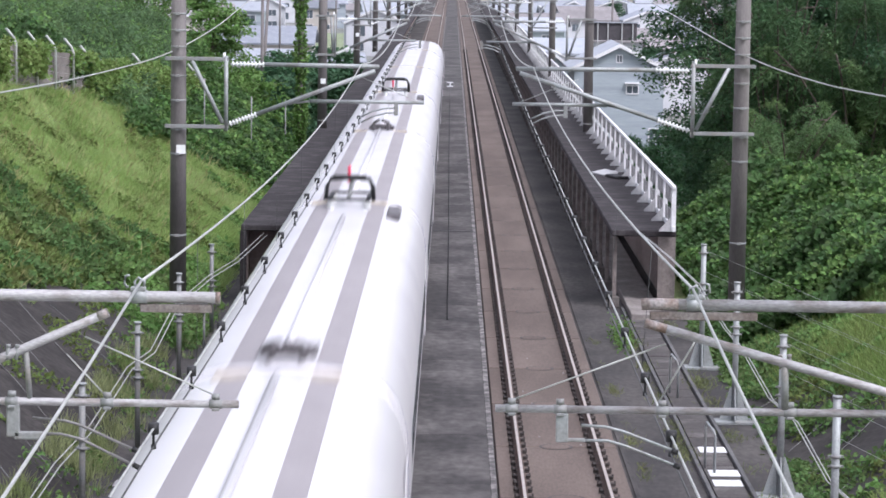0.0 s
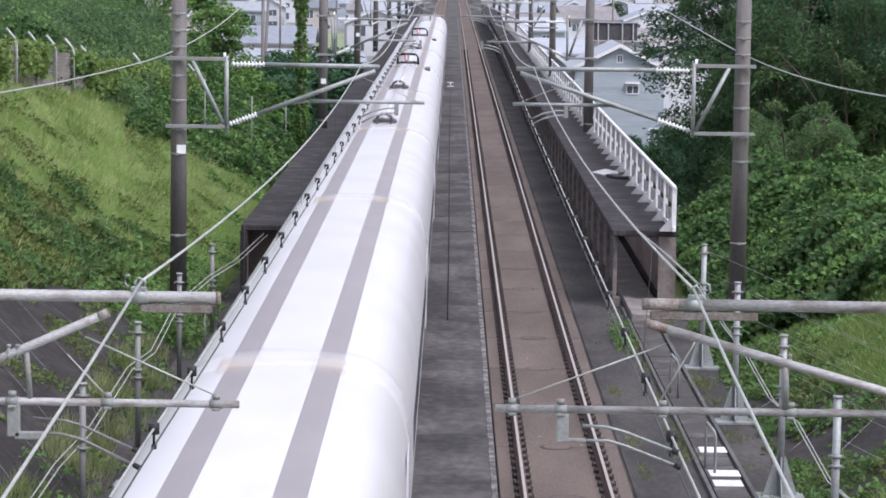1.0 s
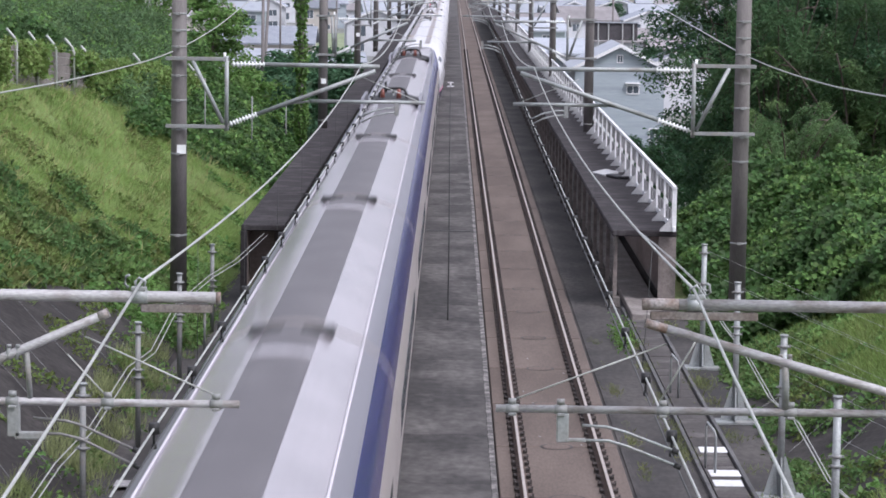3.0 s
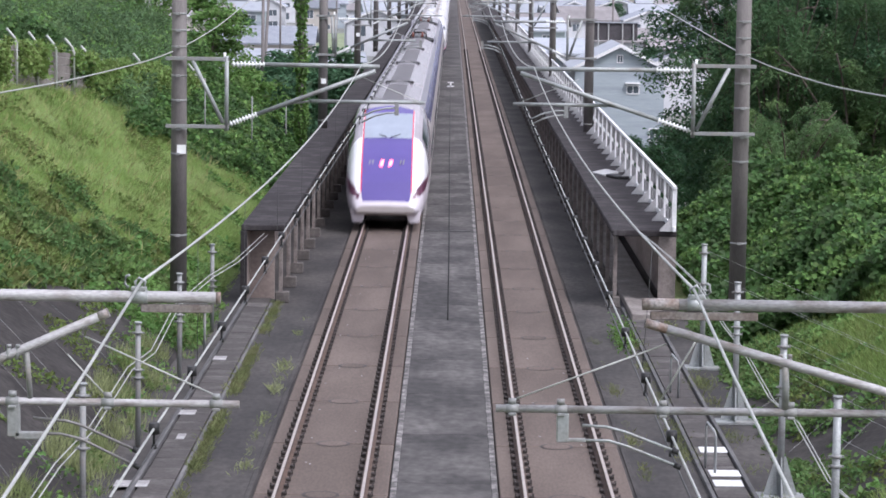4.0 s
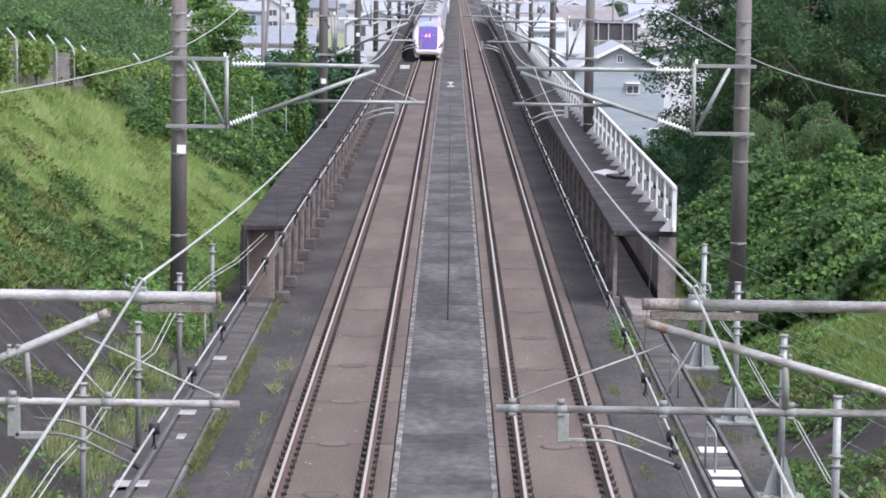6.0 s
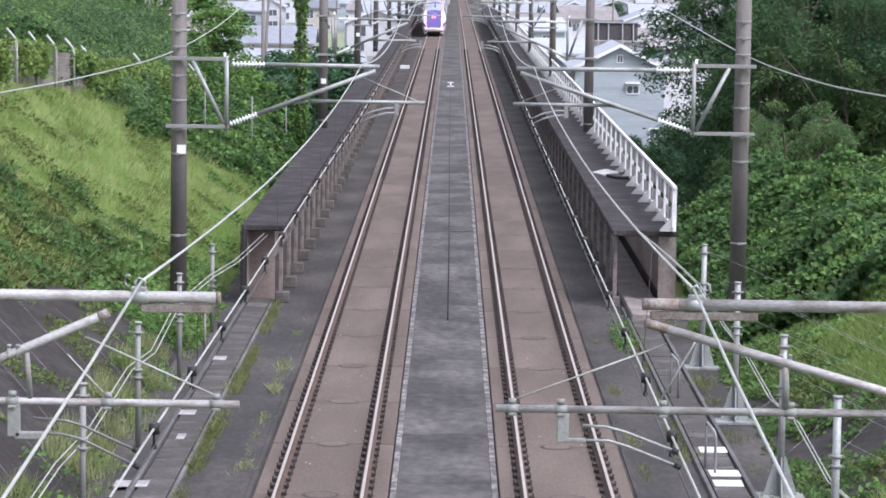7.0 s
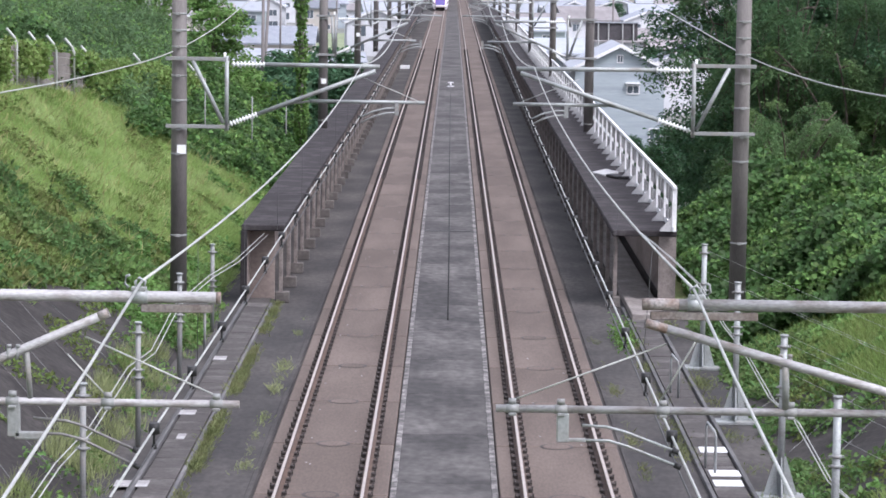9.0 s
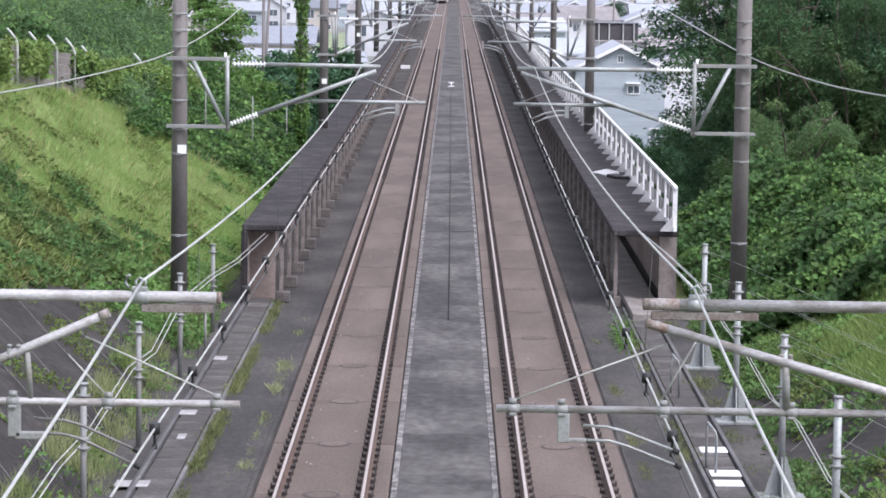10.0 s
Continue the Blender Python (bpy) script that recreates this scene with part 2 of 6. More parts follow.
# ---- details of deck and track ----
EDGE = shader("chalky_stained_edge", (0.085, 0.08, 0.079), 0.92, spread=0.35, scale=3.2, grain=22, second=(0.33, 0.31, 0.30), second_at=0.58, width=0.16, stretch=(1.3, 0.9, 1), each=0.05)
PATH = shader("stained_path_concrete", (0.043, 0.040, 0.040), 0.9, spread=0.3, scale=0.5, grain=4, second=(0.14, 0.13, 0.126), second_at=0.60, width=0.2, stretch=(1.2, 0.7, 1), each=0.08)
TROUGH = shader("cable_trough_lid", (0.062, 0.055, 0.053), 0.88, spread=0.25, scale=1.4, grain=14, second=(0.13, 0.12, 0.115), second_at=0.62, each=0.15)


def shared(name, bm, mats):
    me = bpy.data.meshes.new(name)
    bm.to_mesh(me)
    bm.free()
    for m in mats if isinstance(mats, (list, tuple)) else [mats]:
        me.materials.append(m)
    return me


def place(name, me, parent, x, y, z=0.0, rz=0.0):
    ob = new(name, me)
    ob.parent = parent
    ob.matrix_basis = pose(x, y, z, 0, 0, rz)
    return ob


def build_path():
    """Concrete flags of the raised strip between the tracks, with chalky edges, a cable and a joint."""
    path = thing("middle_path", "raised strip of dark stained concrete between the tracks", "walkway", kind="structure")
    bm = bmesh.new()
    box(bm, -0.838, 0.838, 0, 4.99, -0.25, -0.215, 0, 0.005)
    flag = shared("flag", bm, PATH)
    bm = bmesh.new()
    box(bm, -0.055, 0.055, 0, 4.997, -0.25, -0.211, 0, 0.010)
    edge = shared("edge_strip", bm, EDGE)
    for k in range(80):
        place("flag", flag, path, 0, 27.8 + 5 * k)
        for s in (-1, 1):
            place("edge_strip", edge, path, s * 0.895, 27.8 + 5 * k)
    bm = bmesh.new()
    box(bm, -0.87, 0.87, 0, 500, -0.25, -0.218)
    part("far_path", bm, PATH, path).location = (0, 427.8, 0)
    rod("cable", [(0.02, 69.7, -0.2), (0.03, 92, -0.2), (0.0, 120, -0.2), (-0.04, 200, -0.2)], 0.016, BLACK, path, "black cable lying on the path")
    bm = bmesh.new()
    box(bm, -0.86, 0.86, 92.7, 92.95, -0.22, -0.21)
    part("joint_strip", bm, BLACK, path)
    # white marker shaped like an H lying across the path
    mk = thing("path_marker", "small white painted H-shaped marker on the middle path", "marker")
    bm = bmesh.new()
    for y0 in (197.5, 203.6):
        box(bm, -0.27, 0.2, y0, y0 + 0.8, -0.215, -0.195)
    box(bm, -0.07, 0.01, 198.5, 203.7, -0.215, -0.196)
    part("bars", bm, WHITE_PAINT, mk)


def build_sides():
    """Ledges, drains and cable trough lids outside the tracks."""
    for s in (-1, 1):
        name = "side_ledge"
        led = thing(name, "dark concrete ledge with cable trough lids and weeds", "trackside ledge", kind="structure")
        bm = bmesh.new()
        a, b = sorted((s * 3.40, s * 3.50))
        box(bm, a, b, 0, 400, -0.31, -0.275, 0, 0.01)
        part("drain_kerb", bm, CONC_DARK, led)
        bm = bmesh.new()
        box(bm, -0.29, 0.29, 0, 0.98, -0.31, -0.235, 0, 0.008)
        lid = shared("trough_lid", bm, TROUGH)
        for k in range(46):
            place("trough_lid", lid, led, s * 5.12, 28 + k, 0.004 * math.sin(k * 2.3))
        bm = bmesh.new()
        a, b = sorted((s * 5.46, s * 5.54))
        box(bm, a, b, 20, 73, -0.31, -0.20, 0, 0.01)
        part("trough_wall", bm, CONC_MID, led)
        bm = bmesh.new()
        a, b = sorted((s * 4.72, s * 4.80))
        box(bm, a, b, 20, 73, -0.31, -0.22, 0, 0.01)
        part("trough_wall", bm, CONC_MID, led)
    # white painted bars on the lids
    for x, y, w in ((5.17, 51.6, 0.52), (5.16, 49.2, 0.56), (5.13, 48.25, 0.52), (-5.28, 62.6, 0.3), (-5.3, 55.0, 0.34), (-5.55, 47.4, 0.6), (-5.15, 52.2, 0.16)):
        mk = thing("painted_bar", "white painted bar on a cable trough lid", "road marking", "painted bars", at=pose(x, y, -0.22))
        bm = bmesh.new()
        box(bm, -w / 2, w / 2, -0.28, 0.28, -0.01, 0.004)
        part("paint", bm, WHITE_PAINT if x > 0 else PALE_CONC, mk)


def build_track_details():
    bm = bmesh.new()
    box(bm, -0.16, 0.16, -0.07, 0.07, -0.19, -0.172, 0, 0.006)
    for s in (-1, 1):
        box(bm, s * 0.115 - 0.035, s * 0.115 + 0.035, -0.055, 0.055, -0.168, -0.115, 0, 0.012)
        tube(bm, [(s * 0.15, 0, -0.17), (s * 0.15, 0, -0.085)], 0.020, 6)
    fast = shared("fastening", bm, CLIP)
    far = []
    bm = bmesh.new()
    for k in range(28):
        a0, a1 = 2 * math.pi * k / 28, 2 * math.pi * (k + 1) / 28
        q = [bm.verts.new((r * math.cos(a), r * math.sin(a), z)) for a in (a0, a1) for r, z in ((0.27, -0.186), (0.33, -0.186))]
        bm.faces.new((q[0], q[1], q[3], q[2])).material_index = 1
    ring = [bm.verts.new((0.27 * math.cos(2 * math.pi * k / 28), 0.27 * math.sin(2 * math.pi * k / 28), -0.182)) for k in range(28)]
    bm.faces.new(ring)
    stop = shared("stopper", bm, [SLAB, CLIP])
    bm = bmesh.new()
    box(bm, -0.016, 0.016, -0.03, 0.03, -0.19, -0.183)
    dot = shared("grout_spot", bm, PALE_CONC)
    rng = random.Random(5)
    for track in [o for o in scene.objects if o.name.split(".")[0] == "railway_track"]:
        for k in range(60):
            place("stopper", stop, track, 0, 46.466 + 5 * (k - 4))
        few = 12 if track.location.x < 0 else 5
        for k in range(few):
            for n in range(2):
                place("grout_spot", dot, track, rng.choice((-1, 1)) * rng.uniform(0.22, 0.52), 40 + 5 * k + rng.uniform(0, 5))
        for rx in (-0.75, 0.75):
            for k in range(118):
                place("fastening", fast, track, rx, 40.1 + 0.625 * k)
        bm = bmesh.new()
        for rx in (-0.75, 0.75):
            for k in range(260):
                y = 113.9 + 0.625 * k
                box(bm, rx - 0.19, rx + 0.19, y - 0.085, y + 0.085, -0.19, -0.12)
        part("far_fastening", bm, CLIP, track)["kind"] = "stuff"


build_path()
build_sides()
build_track_details()

# ---- covered cable walks along both sides of the viaduct ----
WALK_FROM, WALK_TO = 73.2, 420.0


def build_canopy(s, inner, outer, top):
    sh = thing("cable_walk_shelter", "dark concrete shelter roof on posts beside the track", "trackside shelter", "trackside shelters")
    lo, hi = sorted((s * inner, s * outer))
    bm = bmesh.new()
    box(bm, lo, hi, 0, 9.96, top - 0.17, top, 0, 0.025)
    roof = shared("roof_slab", bm, ROOF_STAIN)
    for k in range(34):
        place("roof_slab", roof, sh, 0, WALK_FROM + 10 * k)
    bm = bmesh.new()
    a, b = sorted((s * (outer - 0.16), s * outer))
    box(bm, a, b, WALK_FROM + 0.12, WALK_TO, -0.3, top - 0.172)
    part("back_wall", bm, INNER_WALL, sh, "brown-grey concrete back wall")
    bm = bmesh.new()
    a, b = sorted((s * (inner + 0.06), s * (inner + 0.17)))
    box(bm, a, b, -0.08, 0.08, -0.3, top - 0.172, 0, 0.01)
    me = shared("post", bm, POST_CONC)
    bm = bmesh.new()
    a, b = sorted((s * (inner - 0.12), s * (inner + 0.26)))
    box(bm, a, b, -0.16, 0.16, -0.3, 0.0, 0, 0.02)
    mf = shared("footing", bm, FOOTING)
    for k in range(66):
        place("post", me, sh, 0, WALK_FROM + 0.4 + 3.5 * k)
        place("footing", mf, sh, 0, WALK_FROM + 0.4 + 3.5 * k)
    if s < 0:
        bm = bmesh.new()
        box(bm, -5.455, -4.78, 74.3, 74.42, -0.3, top - 0.172)
        part("end_panel", bm, INNER_WALL, sh, "tan stained concrete end panel")
        bm = bmesh.new()
        box(bm, -5.64, -5.46, WALK_FROM - 0.02, WALK_FROM + 0.11, -0.3, top - 0.172, 0, 0.01)
        part("end_post", bm, ROOF_STAIN, sh)
    else:
        bm = bmesh.new()
        box(bm, 5.72, 6.19, WALK_FROM + 0.02, WALK_FROM + 0.1, -0.3, top - 0.172)
        part("end_panel", bm, POST_CONC, sh, "grey concrete end panel")
        bm = bmesh.new()
        box(bm, 4.85, 5.7, 70.5, 140, -0.3, -0.08, 0, 0.02)
        part("inner_path", bm, INNER_FLOOR, sh)


ROOF_STAIN = shader("black_stained_concrete", (0.036, 0.032, 0.034), 0.92, spread=0.25, scale=1.3, grain=10, second=(0.075, 0.068, 0.07), second_at=0.6, spec=0.2, each=0.08)
POST_CONC = shader("post_concrete", (0.20, 0.172, 0.16), 0.85, spread=0.2, scale=3, grain=20, second=(0.125, 0.107, 0.10))
FOOTING = shader("footing_concrete", (0.085, 0.075, 0.07), 0.88, spread=0.2, scale=2, grain=14, second=(0.14, 0.125, 0.117), each=0.15)
INNER_WALL = shader("tan_stained_concrete", (0.30, 0.245, 0.22), 0.88, spread=0.15, scale=0.7, grain=9, second=(0.20, 0.16, 0.145), stretch=(1, 0.5, 1.4))
INNER_FLOOR = shader("tan_floor_concrete", (0.19, 0.168, 0.157), 0.88, spread=0.2, scale=1.2, grain=10, second=(0.27, 0.245, 0.23))
build_canopy(-1, 4.45, 5.62, 1.86)
build_canopy(1, 4.45, 6.2, 1.86)


def build_barrier():
    """White slotted barrier with triangular stays on the outer edge of one shelter roof."""
    br = thing("noise_barrier", "white slatted steel barrier with triangular stays", "barrier")
    x, z0, z1 = 6.1, 1.86, 3.1
    bm = bmesh.new()
    box(bm, x - 0.05, x + 0.05, 72.9, 330, z1 - 0.10, z1, 0, 0.01)
    part("top_rail", bm, WHITE_PAINT, br)
    bm = bmesh.new()
    box(bm, x - 0.04, x + 0.04, 72.9, 330, z0, z0 + 0.14, 0, 0.01)
    part("bottom_rail", bm, WHITE_PAINT, br)
    bm = bmesh.new()
    box(bm, x - 0.02, x + 0.02, -0.26, 0.26, z0 + 0.14, z0 + 0.52, 0, 0.01)
    box(bm, x - 0.02, x + 0.02, -0.26, 0.26, z0 + 0.68, z1 - 0.1, 0, 0.01)
    slat = shared("slat", bm, SLAT)
    bm = bmesh.new()
    for f in (1,):
        vs = [bm.verts.new(p) for p in ((x - 0.05, -0.03, z0), (x - 0.38, -0.03, z0), (x - 0.38, -0.03, z0 + 0.04), (x - 0.05, -0.03, z0 + 0.42))]
        ws = [bm.verts.new(v.co + Vector((0, 0.06, 0))) for v in vs]
        bm.faces.new(vs), bm.faces.new(ws[::-1])
        for i in range(4):
            bm.faces.new((vs[i], ws[i], ws[(i + 1) % 4], vs[(i + 1) % 4]))
    stay = shared("stay", bm, BARRIER)
    bm = bmesh.new()
    box(bm, x - 0.06, x + 0.06, -0.05, 0.05, z0, z1 - 0.05)
    post = shared("post", bm, WHITE_PAINT)
    y = 73.0
    k = 0
    while y < 300:
        place("post", post, br, 0, y)
        place("stay", stay, br, 0, y)
        for j in (0, 1, 2):
            place("slat", slat, br, 0, y + 0.485 + 0.965 * j)
        y += 2.9
        k += 1
    # a fallen grey panel with a black mat on the roof
    pn = thing("leaning_panel", "grey board with a black mat lying on the shelter roof", "board", at=pose(5.3, 92.2, 1.86, 0, 0, 18))
    bm = bmesh.new()
    box(bm, -0.26, 0.26, -0.6, 0.6, 0.0, 0.05, 0, 0.01)
    for v in bm.verts:
        v.co.z += 0.10 * (v.co.x + 0.26) / 0.52 if v.co.z > 0.03 else 0
    part("board", bm, BARRIER, pn)
    bm = bmesh.new()
    box(bm, -0.32, 0.10, -2.0, -0.92, 0.0, 0.10, 0, 0.02)
    part("mat", bm, BLACK, pn, "black rubber mat")


SLAT = shader("dull_grey_slat", (0.23, 0.225, 0.225), 0.75, spread=0.15, scale=3, grain=20, second=(0.32, 0.315, 0.315), each=0.2)
BARRIER = shader("weathered_white_paint", (0.44, 0.44, 0.445), 0.7, spread=0.12, scale=3, grain=20, second=(0.38, 0.375, 0.38), second_at=0.58, each=0.08)
build_barrier()


# ---- overhead line ----
def insulator(name, a, b, parent, n=9, r=0.075):
    a, b = Vector(a), Vector(b)
    way = (b - a).normalized()
    L = (b - a).length
    bm = bmesh.new()
    tube(bm, [a, b], 0.03, 8)
    for k in range(n):
        c = a + way * L * (k + 0.7) / (n + 0.4)
        tube(bm, [c - way * 0.018, c + way * 0.018], r, 12, 0, r * 0.8)
    return part(name, bm, PORCELAIN, parent, "ribbed white porcelain insulator")


def build_pole(x, y, z0, z1, r0, r1, bands):
    pole = thing("catenary_pole", "tall round concrete overhead line pole with steel bands", "line pole", "line poles", at=pose(x, y, 0))
    rod("shaft", [(0, 0, z0), (0, 0, z1)], r0, CONC_POLE, pole, seg=22, r1=r1)
    for z in bands:
        rr = r0 + (r1 - r0) * (z - z0) / (z1 - z0) + 0.006
        bm = bmesh.new()
        tube(bm, [(0, 0, z - 0.025), (0, 0, z + 0.025)], rr, 22)
        box(bm, -0.05, 0.05, -rr - 0.06, -rr, z - 0.03, z + 0.03)
        part("band", bm, GALV_DULL, pole)
    return pole


def build_cantilever(s, y, xp, xf, xe, zt, zb, zr, reg_to, wire_x, scale=1.0):
    """The hinged tube arm on a pole at xp: a frame out to xf, a top tube to xe, a brace, a drop bar and two bent steady arms."""
    c = thing("cantilever", "galvanised tube cantilever with white ribbed insulators", "cantilever", "cantilevers")
    P = lambda x, z, dy=0.0: (s * x, y + dy, z)
    # frame on the pole
    for z in (zt + 0.12, zb):
        bm = bmesh.new()
        a, b = sorted((s * (xp + 0.3), s * (xf - 0.06)))
        box(bm, a, b, y - 0.30, y - 0.23, z - 0.045, z + 0.045, 0, 0.008)
        part("bracket_bar", bm, GALV_DULL, c)
    rod("upright", [P(xf, zb - 0.1, -0.26), P(xf, zt + 0.2, -0.26)], 0.05, GALV, c)
    rod("strut", [P(xp - 0.35, zt + 0.08, -0.26), P(xf + 0.08, zb + 0.08, -0.26)], 0.05, GALV, c)
    rod("pin", [P(xf + 0.05, zt + 0.12, -0.26), P(xf + 0.05, zt + 0.28, -0.26)], 0.035, PORCELAIN, c)
    # arms
    insulator("insulator", P(xf - 0.1, zt, -0.2), P(xf - 0.95, zt, -0.1), c)
    rod("top_tube", [P(xf - 0.9, zt, -0.1), P(xe, zt - 0.02)], 0.055, GALV, c, seg=10)
    L = Vector(P(xe + 0.1, zt - 0.12)) - Vector(P(xf - 0.05, zb + 0.05))
    a = Vector(P(xf - 0.05, zb + 0.05, -0.1))
    insulator("insulator", a, a + L * 0.2, c)
    rod("brace", [a + L * 0.19, a + L], 0.055, GALV, c, seg=10)
    rod("drop_bar", [P(reg_to[0], zr), P(reg_to[1], zr)], 0.045, GALV, c)
    hang = a + L * 0.38
    rod("hanger", [hang, Vector((s * max(min(abs(hang.x) + 0.25, reg_to[0]), reg_to[1]), y, zr))], 0.03, GALV_DULL, c)
    rod("stay_wire", [P(reg_to[1] + 0.15, zr + 0.03), P(max(reg_to[1] + 1.6, xe + 0.4), zt - 0.25)], 0.009, WIRE, c)
    for dz, ln in ((0.0, 0.0), (-0.14, 0.04)):
        x0 = wire_x + 0.85 * (-1 if reg_to[1] < wire_x - 0.6 else 1)
        zc = zr - 0.36 + dz
        pts = [P(x0 + ln, zr - 0.14 + dz * 0.8), P(x0 * 0.7 + wire_x * 0.3, zr - 0.15 + dz * 0.85), P(x0 * 0.35 + wire_x * 0.65, zr - 0.22 + dz * 0.9), P(wire_x, zc)]
        rod("steady_arm", pts, 0.022, GALV, c)
    bm = bmesh.new()
    x0 = wire_x + 0.85 * (-1 if reg_to[1] < wire_x - 0.6 else 1)
    a, b = sorted((s * (x0 - 0.05), s * (x0 + 0.05)))
    box(bm, a, b, y - 0.04, y + 0.04, zr - 0.32, zr + 0.02)
    part("arm_plate", bm, GALV_DULL, c)
    return c


POLE_X = {}
for i, y in enumerate(POLES[1:]):
    for s in (-1, 1):
        x = ((-6.6, -5.42, -5.72) if s < 0 else (7.1, 5.85, 6.13))[i] if i < 3 else (-5.85 if s < 0 else 6.08)
        bands = (0.9, 2.3, 4.3, 4.9, 5.6, 6.2, 6.9, 7.3, 7.7) if i == 0 else (2.2, 3.5, 5.0, 6.5, 7.6)
        build_pole(x, y, 0.9 if i == 0 else 1.855, 12.0, 0.205, 0.165, bands if i < 5 else ())
        if i == 0:
            build_cantilever(s, y, abs(x), 5.42 if s < 0 else 5.9, 1.72 if s < 0 else 1.6, 6.50, 4.98, 5.62, (3.4, 0.62) if s < 0 else (3.85, 1.53), 2.15 if s < 0 else 1.98)
        elif i < 6:
            build_cantilever(s, y, abs(x), 4.9, 1.75, 6.50, 4.98, 5.62, (3.4, 0.62) if i % 2 == 0 else (3.6, 1.5), 2.15)
bx = thing("white_marker_box", "small white marker box on the trackside ledge", "marker", at=pose(-3.95, 230, -0.3))
bm = bmesh.new()
box(bm, -0.4, 0.4, -0.1, 0.1, 0.0, 0.3, 0, 0.02)
part("case", bm, WHITE_PAINT, bx)
# small white plates fixed to the poles
for x, y, z in ((-6.52, 66.0, 4.41), (-5.38, 115.0, 3.86), (-5.68, 165.0, 4.4)):
    pl = thing("pole_plate", "small white square plate strapped to a pole", "plate", "pole plates", at=pose(x, y - 0.235, z))
    bm = bmesh.new()
    box(bm, -0.11, 0.11, 0, 0.03, -0.11, 0.11, 0, 0.006)
    part("plate", bm, PORCELAIN, pl)


def build_near_cantilever(s):
    """The support nearest the bridge, whose pole stands outside the view."""
    c = thing("cantilever", "weathered galvanised tube cantilever carrying the wires", "cantilever", "cantilevers")
    y = 21.0
    xe = 1.755 if s < 0 else 1.545
    P = lambda x, z, dy=0.0: (s * x, y + dy, z)
    rod("top_tube", [P(7.2, 6.48), P(xe, 6.48)], 0.046, TUBE, c, seg=16)
    rod("rusty_end", [P(xe + (0.03 if s < 0 else 0.28), 6.48), P(xe - 0.004, 6.48)], 0.0475, RUST_END, c, "rusted open end of the tube", seg=16)
    bm = bmesh.new()
    a, b = sorted((s * (xe + 0.06), s * (xe + (0.62 if s < 0 else 0.9))))
    box(bm, a, b, y - 0.025, y + 0.025, 6.36, 6.425, 0, 0.006)
    part("bolt_rail", bm, RUSTY, c, "rusty bolt rail under the tube")
    if s < 0:
        brace = [P(2.62, 6.36, -0.05), P(3.47, 5.98, -0.05), P(7.2, 4.3, -0.05)]
    else:
        brace = [P(1.56, 6.345, -0.09), P(3.44, 5.83, -0.09), P(7.2, 4.8, -0.09)]
    rod("brace", brace, 0.036, TUBE, c, seg=14)
    rod("brace_tip", [Vector(brace[0]), Vector(brace[0]).lerp(Vector(brace[1]), 0.09)], 0.0375, RUST_END, c, "rusted end of the brace", seg=14)
    lo = 1.6 if s < 0 else 0.41
    rod("drop_bar", [P(7.2, 5.64), P(lo, 5.64)], 0.031, TUBE, c, seg=12)
    for x in ((1.78, 2.63, 3.38) if s < 0 else (0.54, 0.92, 1.72, 2.72)):
        bm = bmesh.new()
        a, b = sorted((s * (x - 0.045), s * (x + 0.045)))
        tube(bm, [P(x - 0.05, 5.64), P(x + 0.05, 5.64)], 0.037, 12)
        box(bm, a + 0.015, b - 0.015, y - 0.05, y + 0.05, 5.59, 5.612, 0, 0.004)
        tube(bm, [P(x, 5.66), P(x, 5.72)], 0.018, 8)
        tube(bm, [P(x - 0.03, 5.70), P(x + 0.03, 5.70)], 0.024, 8)
        part("clamp", bm, GALV_DULL, c)
    if s < 0:
        rod("hanger", [P(3.26, 6.04, -0.05), P(3.24, 5.66)], 0.022, GALV_DULL, c)
        rod("stay_wire", [P(2.81, 6.16), P(1.79, 5.71)], 0.007, WIRE, c)
        rod("stay_wire", [P(2.95, 6.02), P(2.66, 5.71)], 0.006, WIRE, c)
        bm = bmesh.new()
        box(bm, -3.42, -3.32, y - 0.03, y + 0.03, 5.36, 5.62, 0, 0.008)
        box(bm, -3.36, -3.12, y - 0.03, y + 0.03, 5.34, 5.40, 0, 0.008)
        part("arm_plate", bm, GALV_DULL, c)
        arms = ([(3.22, 5.51), (2.96, 5.49), (2.85, 5.46), (2.38, 5.25)], [(3.2, 5.385), (3.0, 5.385), (2.85, 5.35), (2.37, 5.12)])
    else:
        rod("hanger", [P(2.66, 6.02, -0.09), P(2.68, 5.66)], 0.03, GALV_DULL, c)
        rod("stay_wire", [P(0.55, 5.71), P(1.74, 6.17)], 0.007, WIRE, c)
        rod("stay_wire", [P(1.70, 5.72), P(1.98, 6.22)], 0.007, WIRE, c)
        bm = bmesh.new()
        box(bm, 0.89, 0.985, y - 0.03, y + 0.03, 5.38, 5.61, 0, 0.008)
        box(bm, 0.93, 1.12, y - 0.02, y + 0.02, 5.385, 5.41, 0, 0.004)
        part("arm_plate", bm, GALV, c, "riveted galvanised plate")
        arms = ([(1.09, 5.515), (1.28, 5.505), (1.42, 5.47), (1.85, 5.31)], [(1.12, 5.395), (1.3, 5.395), (1.44, 5.355), (1.87, 5.19)])
    for pts in arms:
        a = rod("steady_arm", [P(*p) for p in pts], 0.012, ARM if s < 0 else GALV, c)
        d = [Vector(P(*pts[-1])), Vector(P(*pts[-2]))]
        rod("arm_tip", [d[0], d[0].lerp(d[1], 0.12)], 0.022, BLACK, a)
    # messenger saddle on the tube
    xm = 2.37 if s < 0 else 1.94
    bm = bmesh.new()
    a, b = sorted((s * (xm - 0.06), s * (xm + 0.1)))
